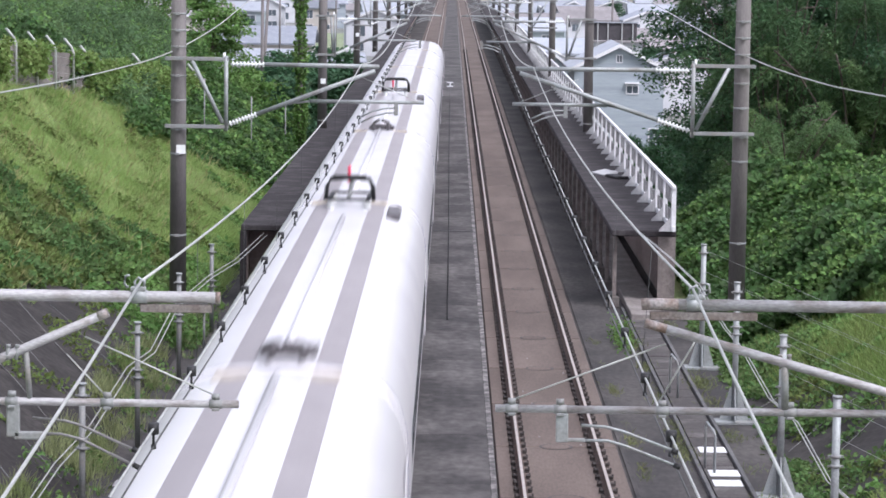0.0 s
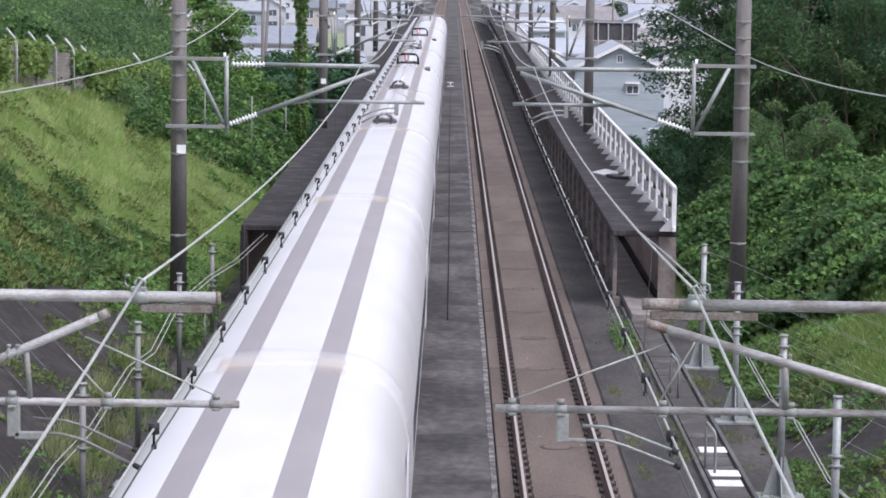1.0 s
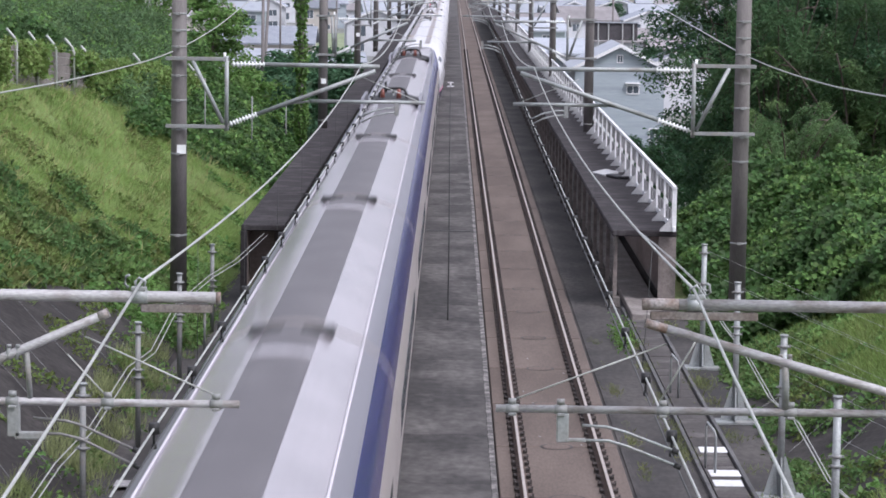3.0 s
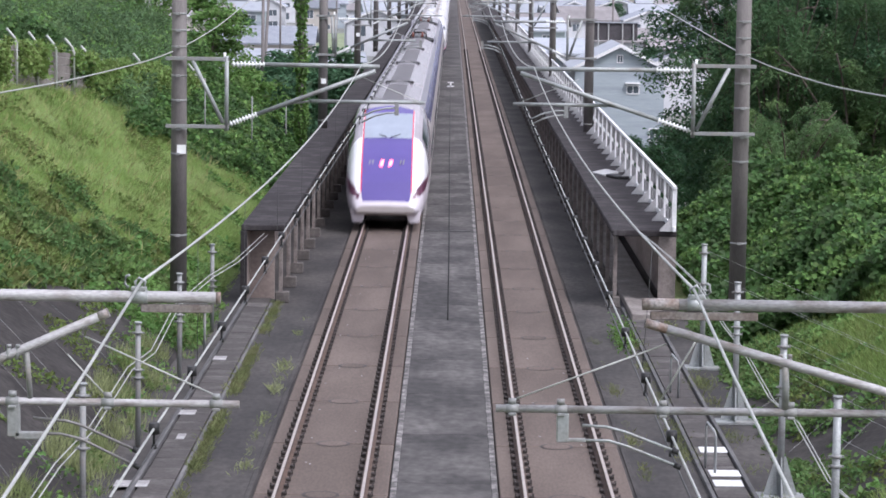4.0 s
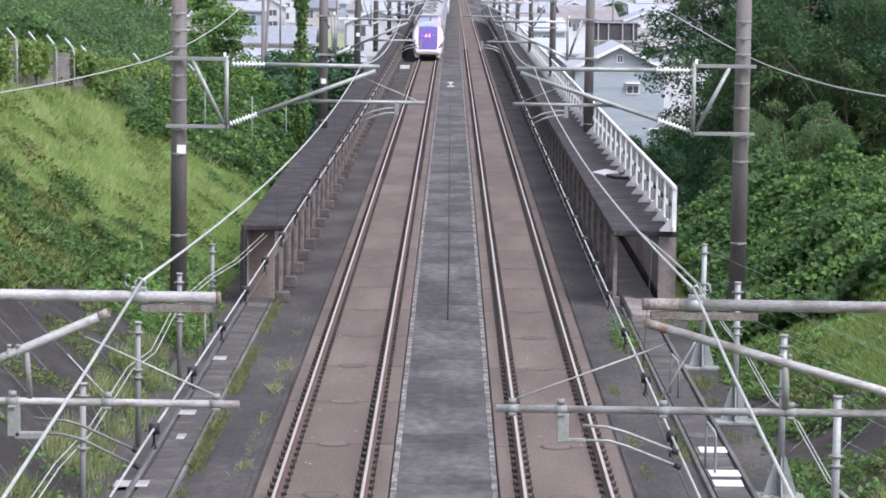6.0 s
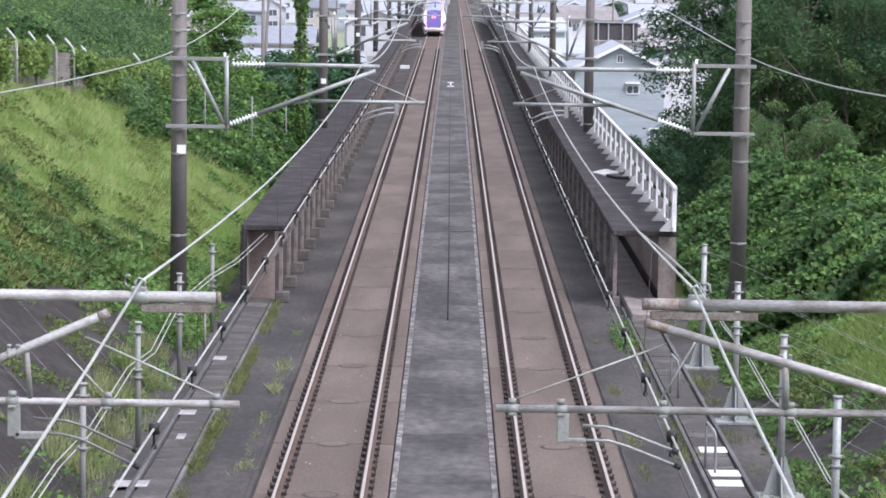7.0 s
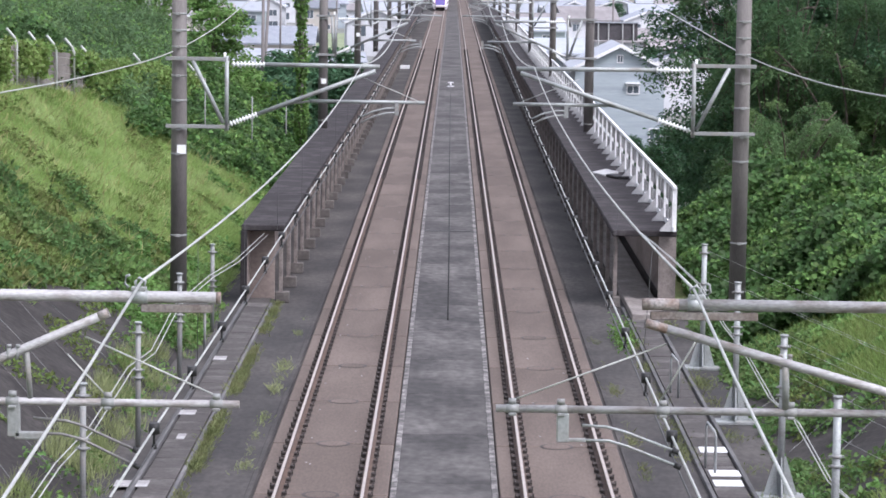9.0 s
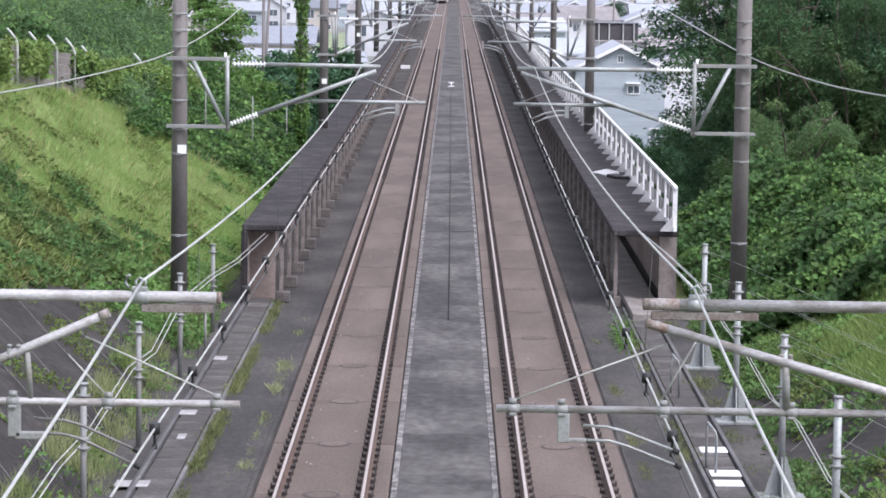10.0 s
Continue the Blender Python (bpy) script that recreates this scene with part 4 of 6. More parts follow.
def build_express():
    tr = thing("purple_express_train", "silver and purple high-speed train with red tail lamps lit", "train")
    ends = [0.0, 22.8, 43.6, 64.3, 85.0, 105.8, 126.5, 148.6]
    mats = [WARM_SILVER, SILVER, VIOLET_BLUE, ROOF_SILVER, ROOF_MID, PURPLE, RED, WHITE_GLOSS, MAROON, SKIRT, LIP]

    def pick(j, i):
        if i < 6:
            return 0
        if i < 8:
            return 2
        if i == 8:
            return 1
        return 3 if i == 9 else 4
    full = ring_of(TAIL_HALF)

    def nose_at(y):
        tab = [(0.0, 0.72, 1.00, 0.50), (0.18, 0.98, 1.14, 0.40), (0.55, 1.50, 1.27, 0.38), (1.0, 1.95, 1.34, 0.38), (1.5, 2.32, 1.39, 0.40), (2.1, 2.66, 1.42, 0.40), (2.45, 2.82, 1.435, 0.40), (3.1, 3.16, 1.45, 0.40), (3.9, 3.50, 1.462, 0.41), (4.7, 3.75, 1.47, 0.42), (5.6, 3.90, 1.472, 0.42), (6.8, 3.955, 1.475, 0.42)]
        for a, b in zip(tab, tab[1:]):
            if a[0] <= y <= b[0]:
                t = (y - a[0]) / (b[0] - a[0])
                return [p + (q - p) * t for p, q in zip(a[1:], b[1:])]
        return list(tab[-1][1:])
    ys = [0.0, 0.1, 0.18, 0.35, 0.55, 0.8, 1.0, 1.25, 1.5, 1.8, 2.1, 2.45, 2.8, 3.1, 3.5, 3.9, 4.3, 4.7, 5.1, 5.6, 6.8]

    ys = sorted(set(ys + [round(0.1 * k, 2) for k in range(2, 56)]))
    FINE = 4

    def finer(half):
        return [tuple(p + (q - p) * m / FINE for p, q in zip(a, b)) for a, b in zip(half, half[1:]) for m in range(FINE)] + [half[-1]]

    def between(tab, v):
        for a, b in zip(tab, tab[1:]):
            if v <= b[0]:
                return a[1] + (b[1] - a[1]) * max(0.0, (v - a[0]) / (b[0] - a[0]))
        return tab[-1][1]

    def nose_pick(j, i):
        """White cheeks bordered in maroon, red lines, and a purple panel with a rounded top."""
        y, u = ys[j], (i + 0.5) / FINE
        if u > 10:
            return 10 if y < 0.1 else 5 if y < 5.15 - 0.55 * ((12 - u) / 2) ** 2 else 3
        if u > 9.0:
            return (6 if u > 9.2 else 7) if 0.25 < y < 4.6 - 0.25 * (10 - u) else (10 if y < 3 else 3)
        if y < 2.55:
            edge = between(((0.14, 9.0), (0.28, 8.2), (0.45, 7.0), (0.7, 5.8), (1.0, 5.0), (1.5, 4.2), (2.55, 3.4)), y)
            band = between(((0.14, 1.2), (0.35, 2.4), (0.7, 1.9), (1.2, 1.2), (2.2, 0.5)), y)
            if u > edge:
                return 7
            return 8 if u > edge - band and y > 0.12 else 10
        return 3 if u > 3 or y < 3.4 else 0

    for k in range(7):
        y0, y1 = ends[k] + (0.15 if k else 0), ends[k + 1] - (0.15 if k < 6 else 0)
        bm = bmesh.new()
        if k in (0, 6):
            rings = [(y, ring_of(finer(snub_ring(*nose_at(y))))) for y in ys]
            fine_full = ring_of(finer(TAIL_HALF))
            rings.append((9.0, fine_full))
            if k == 0:
                rings.append((y1, fine_full))
                loft(bm, rings, lambda j, i: nose_pick(j, i) if j < len(ys) - 1 else pick(j, i // FINE))
            else:
                rings = [(y0, fine_full)] + [(ends[7] - y, r) for y, r in reversed(rings)]
                loft(bm, rings, lambda j, i: pick(j, i // FINE) if j < 2 else nose_pick(len(ys) - 2 - (j - 2), i))
        else:
            loft(bm, [(y0, full), (y1, full)], pick)
        car = part("car_body", bm, mats, tr)
        mirrored_windows(car, y0 + (8 if k == 0 else 3), y1 - (8 if k == 6 else 3), 1.472, 1.75, 2.25, 0.98)
        bogies(car, y0, y1, 1.47)
        if k:
            bellows(tr, ends[k], TAIL_HALF, 0.955, SKIRT)
        # pale strips added along the roof's edge for its white highlight line
        for s in (-1, 1):
            bm = bmesh.new()
            box(bm, s * 0.985 - 0.016, s * 0.985 + 0.016, max(y0, 9.2), min(y1, 139.2), 3.64, 3.685)
            part("gutter_strip", bm, LIP, car)
        # roof hatches and a white rib
        for yy in (y1 - 0.55,):
            if 9.5 < yy < 139:
                for s in (-1, 1):
                    bm = bmesh.new()
                    box(bm, s * 0.36 - 0.24, s * 0.36 + 0.24, -0.28, 0.28, 3.85, 3.965, 0, 0.03)
                    part("roof_hatch", bm, SKIRT, car).location = (0, yy, 0)
                bm = bmesh.new()
                prism(bm, [(-0.5, 3.88), (-0.3, 3.955), (0, 3.975), (0.3, 3.955), (0.5, 3.88)], -0.25, 0.25)
                part("roof_rib", bm, ROOF_SILVER, car).location = (0, yy + (2.2 if yy < (y0 + y1) / 2 else -2.2), 0)
    # windscreen
    bm = bmesh.new()
    rows = []
    for y in (2.5, 2.8, 3.1, 3.5, 3.9, 4.25):
        half = snub_ring(*nose_at(y))
        rows.append((y, [(x, z + 0.018) for x, z in ring_of(half)[10:15]]))
    loft(bm, rows, lambda j, i: 0, close=False)
    part("windscreen", bm, GLASS_SKY, tr, "windscreen with the sky's pale reflection put into its colour", smooth=True)
    for sl in (slice(5, 8), slice(17, 20)):
        bm = bmesh.new()
        loft(bm, [(y, [(x * 1.008, z + 0.01) for x, z in ring_of(snub_ring(*nose_at(y)))[sl]]) for y in (2.9, 3.3, 3.7, 4.1, 4.6)], lambda j, i: 0, close=False)
        part("side_window", bm, GLASS_DARK, tr, smooth=True)
    for x0, x1 in ((-0.05, -0.3), (0.08, 0.42)):
        rod("wiper", [(x0, 2.52, nose_at(2.52)[0] + 0.03), ((x0 + x1) / 2, 2.58, nose_at(2.58)[0] + 0.04), (x1, 2.72, nose_at(2.72)[0] + 0.03)], 0.016, BLACK, tr, seg=5)
    # lamps on the sloping purple front
    for x in (-0.17, 0.13):
        bm = bmesh.new()
        rows = []
        for y in (1.03, 1.16, 1.29):
            z = nose_at(y)[0] + 0.02
            c = x + (y - 1.18) * 0.18
            rows.append([bm.verts.new((c - 0.055, y, z)), bm.verts.new((c + 0.055, y, z))])
        for a, b in zip(rows, rows[1:]):
            bm.faces.new((a[0], a[1], b[1], b[0]))
        part("tail_lamp", bm, TAIL_RED, tr, "lit red tail lamp")
    for x in (-0.6, -0.5, 0.46, 0.56):
        bm = bmesh.new()
        z = nose_at(1.2)[0] + 0.015
        vs = [bm.verts.new(p) for p in ((x - 0.02, 1.12, z - 0.05), (x + 0.03, 1.12, z - 0.05), (x + 0.05, 1.3, z + 0.075), (x, 1.3, z + 0.075))]
        bm.faces.new(vs)
        part("marker_lamp", bm, SILVER, tr)
    # skirt corners and coupler under the nose
    for s in (-1, 1):
        bm = bmesh.new()
        a, b = sorted((s * 0.66, s * 1.22))
        vs = box(bm, a, b, 0.25, 2.4, 0.12, 0.6)
        for v in vs:
            if v.co.z < 0.2:
                v.co.x = s * 0.78 if abs(v.co.x) < 0.9 else s * 1.14
        bmesh.ops.bevel(bm, geom=list(bm.edges), offset=0.035, segments=2, affect="EDGES")
        part("skirt_corner", bm, LIP, tr)
    bm = bmesh.new()
    box(bm, -0.72, 0.72, 0.7, 3.0, 0.16, 0.62, 0, 0.05)
    tube(bm, [(0, 0.2, 0.42), (0, 1.2, 0.42)], 0.17, 14)
    part("coupler", bm, SKIRT, tr)
    # two pantograph wells with side shields
    for y in (86.0, 128.8):
        bm = bmesh.new()
        prism(bm, [(-1.02, 3.60), (-0.9, 3.80), (-0.46, 3.93), (0, 3.975), (0.46, 3.93), (0.9, 3.80), (1.02, 3.60)], y - 2.4, y + 2.4)
        part("pantograph_well", bm, SKIRT, tr, "dark well for the pantograph")
        for s in (-1, 1):
            bm = bmesh.new()
            a, b = sorted((s * 1.0, s * 1.10))
            vs = box(bm, a, b, y - 4.4, y + 2.6, 3.5, 4.02)
            for v in vs:
                if v.co.z > 4:
                    v.co.y = y + (v.co.y - y) * 0.72
            part("side_shield", bm, SILVER, tr)
        pantograph(tr, y, 3.62)
        for x in (-0.35, 0.25):
            bm = bmesh.new()
            tube(bm, [(x, y - 1.8, 3.98), (x, y - 1.8, 4.3)], 0.10, 10, 0, 0.06)
            part("insulator", bm, BROWN_GLAZE, tr, "brown glazed insulator")
        rod("aerial", [(-0.35, y + 3.2, 3.9), (-0.35, y + 3.1, 4.35)], 0.05, SKIRT, tr)
    return tr


WARM_SILVER = shader("warm_silver_paint", (0.43, 0.39, 0.38), 0.35, 0.1, spread=0.04, scale=1, grain=20, bump=0)
ROOF_SILVER = shader("pale_roof_paint", (0.43, 0.395, 0.425), 0.16, 0.15, spread=0.08, scale=0.7, grain=12, second=(0.33, 0.305, 0.33), bump=0, spec=0.7)
LIP = shader("pale_lilac_nose_paint", (0.60, 0.56, 0.60), 0.22, spread=0.03, scale=0.8, grain=12, bump=0)
WHITE_GLOSS = shader("gloss_white_paint", (0.80, 0.79, 0.82), 0.15, spread=0.02, scale=1, grain=20, bump=0)
MAROON = shader("dark_maroon_paint", (0.10, 0.03, 0.06), 0.3, spread=0.05, scale=1, grain=20, bump=0)
# pale base colour stands for sky reflected in the glass
GLASS_SKY = shader("sky_toned_windscreen", (0.30, 0.34, 0.41), 0.08, spread=0.05, scale=1, grain=10, bump=0, spec=1.0)
BROWN_GLAZE = shader("brown_glaze", (0.20, 0.07, 0.055), 0.3, spread=0.1, scale=3, grain=20, bump=0)
EXPRESS_LEN = 148.6
express = build_express()
lead = build_lead()

# ---- plants ----
GRASS = shader("long_grass", (0.33, 0.46, 0.155), 0.7, spread=0.15, scale=0.45, grain=6, second=(0.47, 0.57, 0.25), bump=0, island=0.16, hue=0.010, spec=0.25, thin=0.55)
WEED = shader("weed_leaf", (0.15, 0.21, 0.06), 0.7, spread=0.2, scale=0.6, grain=6, second=(0.115, 0.135, 0.04), bump=0, island=0.4, hue=0.02, spec=0.25, thin=0.45)
DRY = shader("dry_grass", (0.42, 0.40, 0.20), 0.8, spread=0.2, scale=0.8, grain=8, second=(0.30, 0.32, 0.12), bump=0, island=0.35, spec=0.2, thin=0.45)
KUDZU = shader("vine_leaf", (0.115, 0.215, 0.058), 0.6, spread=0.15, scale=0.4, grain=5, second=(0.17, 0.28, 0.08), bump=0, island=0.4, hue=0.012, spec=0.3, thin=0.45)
# the vine leaf again, with shade put into its colour
KUDZU_SHADE = shader("shaded_vine_leaf", (0.066, 0.130, 0.044), 0.6, spread=0.15, scale=0.4, grain=5, second=(0.07, 0.14, 0.032), bump=0, island=0.4, hue=0.012, spec=0.3, thin=0.45)
TREE_LEAF = shader("tree_leaf", (0.052, 0.115, 0.058), 0.6, spread=0.15, scale=0.5, grain=5, second=(0.08, 0.16, 0.072), bump=0, island=0.45, hue=0.015, spec=0.25, thin=0.45)
BAMBOO_LEAF = shader("bamboo_leaf", (0.072, 0.145, 0.066), 0.6, spread=0.15, scale=0.4, grain=5, second=(0.105, 0.175, 0.07), bump=0, island=0.4, hue=0.015, spec=0.25, thin=0.45)
# bamboo leaf lightened to stand for plumes that catch the light
LIT_BAMBOO = shader("lit_bamboo_leaf", (0.105, 0.185, 0.075), 0.6, spread=0.15, scale=0.4, grain=5, second=(0.165, 0.245, 0.09), bump=0, island=0.3, hue=0.012, spec=0.25, thin=0.45)
BARK = shader("bark", (0.07, 0.055, 0.045), 0.9, spread=0.3, scale=4, grain=25, stretch=(1, 1, 0.3), bump=0.4)
SHRUB = shader("shrub_leaf", (0.085, 0.155, 0.05), 0.7, spread=0.2, scale=0.6, grain=6, second=(0.14, 0.21, 0.07), bump=0, island=0.45, hue=0.02, spec=0.25, thin=0.45)
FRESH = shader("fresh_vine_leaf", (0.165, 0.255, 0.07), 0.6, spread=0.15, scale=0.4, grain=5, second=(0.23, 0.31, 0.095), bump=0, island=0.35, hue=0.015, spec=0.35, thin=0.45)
BANK = shader("bank_grass_blade", (0.21, 0.30, 0.09), 0.7, spread=0.2, scale=0.6, grain=6, second=(0.29, 0.36, 0.13), bump=0, island=0.35, hue=0.015, spec=0.25, thin=0.45)
STRAW = shader("pale_seeding_grass", (0.36, 0.40, 0.20), 0.8, spread=0.2, scale=0.8, grain=8, second=(0.25, 0.31, 0.12), bump=0, island=0.35, spec=0.2, thin=0.45)
TUFT = shader("dull_tuft_blade", (0.17, 0.20, 0.085), 0.8, spread=0.2, scale=0.9, grain=8, second=(0.24, 0.25, 0.12), bump=0, island=0.4, hue=0.015, spec=0.2, thin=0.4)
THICKET = shader("thicket_leaf", (0.094, 0.158, 0.074), 0.65, spread=0.2, scale=0.35, grain=4, second=(0.14, 0.225, 0.095), bump=0, island=0.35, hue=0.012, spec=0.25, thin=0.45)
gen = np.random.default_rng(11)


def leaf_mesh(name, pts, size, normal, way, slim, mat, fold=0.25):
    """One mesh of folded leaves: pts n x 3, size n, normal and way n x 3 (unit), slim: width to length."""
    n = len(pts)
    side = np.cross(normal, way)
    side /= np.linalg.norm(side, axis=1, keepdims=True) + 1e-9
    s = size[:, None]
    v = np.empty((n, 4, 3), np.float32)
    v[:, 0] = pts
    v[:, 1] = pts + way * s * 0.45 + side * s * slim * 0.5 + normal * s * fold * slim
    v[:, 2] = pts + way * s
    v[:, 3] = pts + way * s * 0.45 - side * s * slim * 0.5 + normal * s * fold * slim
    me = bpy.data.meshes.new(name)
    me.vertices.add(4 * n)
    me.vertices.foreach_set("co", v.ravel())
    idx = np.arange(n, dtype=np.int32)[:, None] * 4 + np.array([0, 1, 2, 0, 2, 3], np.int32)
    me.loops.add(6 * n)
    me.loops.foreach_set("vertex_index", idx.ravel())
    me.polygons.add(2 * n)
    me.polygons.foreach_set("loop_start", np.arange(2 * n, dtype=np.int32) * 3)
    me.update(calc_edges=True)
    me.materials.append(mat)
    return me


def unit(v):
    return v / (np.linalg.norm(v, axis=1, keepdims=True) + 1e-9)


def leaves(pts, size, mat, name, slim=0.8, up=0.8, droop=0.2, out=None):
    n = len(pts)
    nor = gen.normal(size=(n, 3)) * 0.6
    nor[:, 2] += up
    nor[:, 1] -= 0.35
    if out is not None:
        nor += out * 0.9
    nor = unit(nor)
    way = gen.normal(size=(n, 3))
    way[:, 2] -= droop
    way = unit(way - nor * np.sum(way * nor, axis=1, keepdims=True))
    return leaf_mesh(name, pts, size * gen.uniform(0.65, 1.3, n), nor, way, slim, mat)


def blades(pts, size, mat, name, slim=0.05, lean=0.5, wind=(0.3, -0.3)):
    n = len(pts)
    way = gen.normal(size=(n, 3)) * lean
    way[:, 2] = 1
    way[:, 0] += wind[0]
    way[:, 1] += wind[1]
    way = unit(way)
    nor = gen.normal(size=(n, 3)) * 0.55 + np.array([0.0, -0.6, 1.0])
    nor = unit(nor - way * np.sum(nor * way, axis=1, keepdims=True))
    return leaf_mesh(name, pts, size * gen.uniform(0.5, 1.35, n), nor, way, slim, mat, fold=0.6)


def swell(x, y, k=0.4, seed=0.0):
    return noise.noise(Vector((x * k, y * k, seed)))


def scatter(x0, x1, y0, y1, n, keep, lift):
    """Random places over the ground where keep(x, y) holds, raised by lift(x, y)."""
    out = []
    for x, y in zip(gen.uniform(x0, x1, n), gen.uniform(y0, y1, n)):
        if keep(x, y):
            out.append((x, y, lie(x, y) + lift(x, y)))
    return np.array(out)


def stuff(name, me, label, category):
    ob = new(name, me)
    return tagged(ob, label, category, kind="stuff")


def faced(x, y):
    """Where the stone facing covers the foot of a slope."""
    if x < 0:
        return -x < 6.4 + (0.7 + max(0, 71 - y) * 0.125 + 0.7 * swell(x, y, 0.45, 71) + 0.4 * swell(x, y, 1.3, 72)) / 0.62
    return x < 6.9 + (0.35 + max(0, 60 - y) * 0.10) / 0.55


def build_facing():
    for s in (-1, 1):
        bm = bmesh.new()
        y = 22.0
        y_end = 71.5 if s < 0 else 60.0
        prev = None
        while y <= y_end + 0.01:
            inner = 6.36
            outer = 6.45
            while faced(s * outer, y) and outer < 16:
                outer += 0.1
            row = []
            for k in range(9):
                x = s * (inner + (outer - inner) * k / 8)
                row.append(bm.verts.new((x, y, lie(x, y) + 0.05 + (0.1 if k else 0))))
            if prev:
                for a, b, c, d in zip(prev, prev[1:], row, row[1:]):
                    bm.faces.new((a, b, d, c))
            prev = row
            y += 1.1
        ob = part("slope_facing", bm, STONE, smooth=True)
        tagged(ob, "dark sprayed concrete facing at the foot of the slope", "slope facing", kind="structure")
    # a wire net pegged over the facing
    net = thing("slope_net", "thin wire net with ropes pegged over the slope facing", "net", kind="structure")
    for s in (-1, 1):
        for k in range(18):
            y = 26 + 2.6 * k
            pts = []
            for j in range(8):
                x = s * (6.7 + 0.55 * j)
                yy = y + 0.8 * j
                if faced(x, yy) and yy < (71 if s < 0 else 60):
                    pts.append((x, yy, lie(x, yy) + 0.2))
            if len(pts) > 1:
                rod("rope", pts, 0.006, GALV_DULL, net, seg=4)


build_facing()


def build_plants():
    bright = lambda x, y: not faced(x, y) and swell(x, y, 0.3, 3) + 0.5 * swell(x, y, 0.9, 4) + 0.16 * (-x - 10.9) + 0.034 * (y - 66) > -0.10
    pts = scatter(-16.5, -6.0, 44, 118, 350000, lambda x, y: (bright(x, y) or (gen.random() < 0.22 and not faced(x, y))) and x > -0.175 * y - 1, lambda x, y: 0.02)
    tall = np.array([0.24 + 0.16 * swell(x, y, 0.8, 101) + 0.08 * swell(x, y, 2.2, 102) for x, y, z in pts])
    stuff("long_grass", blades(pts, np.maximum(0.12, tall), GRASS, "grass", 0.055, 0.75, (0.35, -0.15)), "bright green long grass leaning down the slope", "grass")
    # taller, bluer tussocks standing out of it
    pts = scatter(-14, -6.8, 50, 112, 60000, lambda x, y: not faced(x, y) and swell(x, y, 0.7, 105) > 0.22, lambda x, y: 0.05)
    stuff("grass_tussocks", blades(pts, np.full(len(pts), 0.36), BANK, "tussock", 0.05, 0.55, (0.4, -0.2)), "soft green grass tussocks on the slope", "grass")
    pts = scatter(-15, -6.6, 44, 110, 5000, lambda x, y: not faced(x, y), lambda x, y: 0.05)
    stuff("dry_grass", blades(pts, np.full(len(pts), 0.5), DRY, "dry", 0.05, 0.7, (0.3, -0.2)), "straw-coloured dry grass among the green", "grass")
    # broad weeds and low shrubs in the darker parts
    pts = scatter(-14, -6.5, 44, 110, 90000, lambda x, y: not faced(x, y) and (not bright(x, y) or (gen.random() < 0.5 and swell(x, y, 0.6, 121) > 0.24)), lambda x, y: 0.15 + 0.5 * abs(swell(x, y, 0.9, 8)) * gen.uniform(0.3, 1))
    stuff("low_shrubs", leaves(pts, np.full(len(pts), 0.17), WEED, "shrub", 0.6), "mottled green shrubs and broad weeds on the slope", "shrubs")
    pts = scatter(-12.5, -7.2, 54, 76, 42000, lambda x, y: not faced(x, y) and swell(x, y, 0.45, 13) + 0.4 * swell(x, y, 1.2, 14) + 0.10 * (-10.2 - x) * -1 > 0.0, lambda x, y: 0.1 + 0.55 * (0.5 + swell(x, y, 0.8, 17)) * gen.uniform(0.3, 1))
    stuff("low_shrubs", leaves(pts, np.full(len(pts), 0.16), SHRUB, "shrub", 0.6), "dark leafy shrubs low on the slope", "shrubs")
    # vines over fence, slope shoulder and far slope
    def vine_here(x, y):
        if y < 84:
            return False
        fence = y > 99.5 - (abs(x) - 13.0) * 4.5
        return fence or (y > 101 + (9 - abs(x)) * 2 and 6.4 < abs(x) < 11.5)
    lift = lambda x, y: max(0.05, (0.65 + 0.9 * swell(x, y, 0.35, 5) + 0.5 * swell(x, y, 0.9, 6)) * gen.uniform(0.6, 1.0)) * (1.5 if abs(x) > 12 else 1.0)
    upper = lambda x, y: x < -11.6 - 0.035 * (y - 104) and y > 101
    # lower vines take the shaded leaf colour
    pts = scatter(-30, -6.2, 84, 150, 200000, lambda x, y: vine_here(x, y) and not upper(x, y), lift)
    stuff("vine_cover", leaves(pts, np.full(len(pts), 0.20), KUDZU_SHADE, "vine", 0.85), "thick vines in a shade-dark green covering the slope shoulder", "vines")
    # upper tips take the lighter leaf colour, as if lit from above
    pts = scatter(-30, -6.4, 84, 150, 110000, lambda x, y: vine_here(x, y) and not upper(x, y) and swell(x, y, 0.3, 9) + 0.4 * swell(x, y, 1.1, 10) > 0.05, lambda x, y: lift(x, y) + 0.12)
    stuff("vine_cover", leaves(pts, np.full(len(pts), 0.19), KUDZU, "vine", 0.85), "vine tips in a lighter, lit green over shade-dark vines", "vines")
    # a dark thicket of reeds and young bamboo climbing the hill above the fence
    brake = lambda x, y: (1.0 + 1.3 * swell(x, y, 0.3, 111) + 0.7 * swell(x, y, 0.9, 112)) * gen.uniform(0.15, 1.0)
    pts = scatter(-30, -11, 100, 150, 200000, lambda x, y: upper(x, y) and x > -0.178 * y - 1.5, lambda x, y: max(0.0, brake(x, y)))
    stuff("thicket", leaves(pts, np.full(len(pts), 0.26), THICKET, "thicket", 0.24, 0.5, 0.6), "dark blue-green thicket of reeds and bamboo", "thicket")
    pts = scatter(-30, -11, 100, 150, 26000, lambda x, y: upper(x, y) and x > -0.178 * y - 1.5 and swell(x, y, 0.35, 113) > 0.05, lambda x, y: max(0.3, brake(x, y) + 0.5))
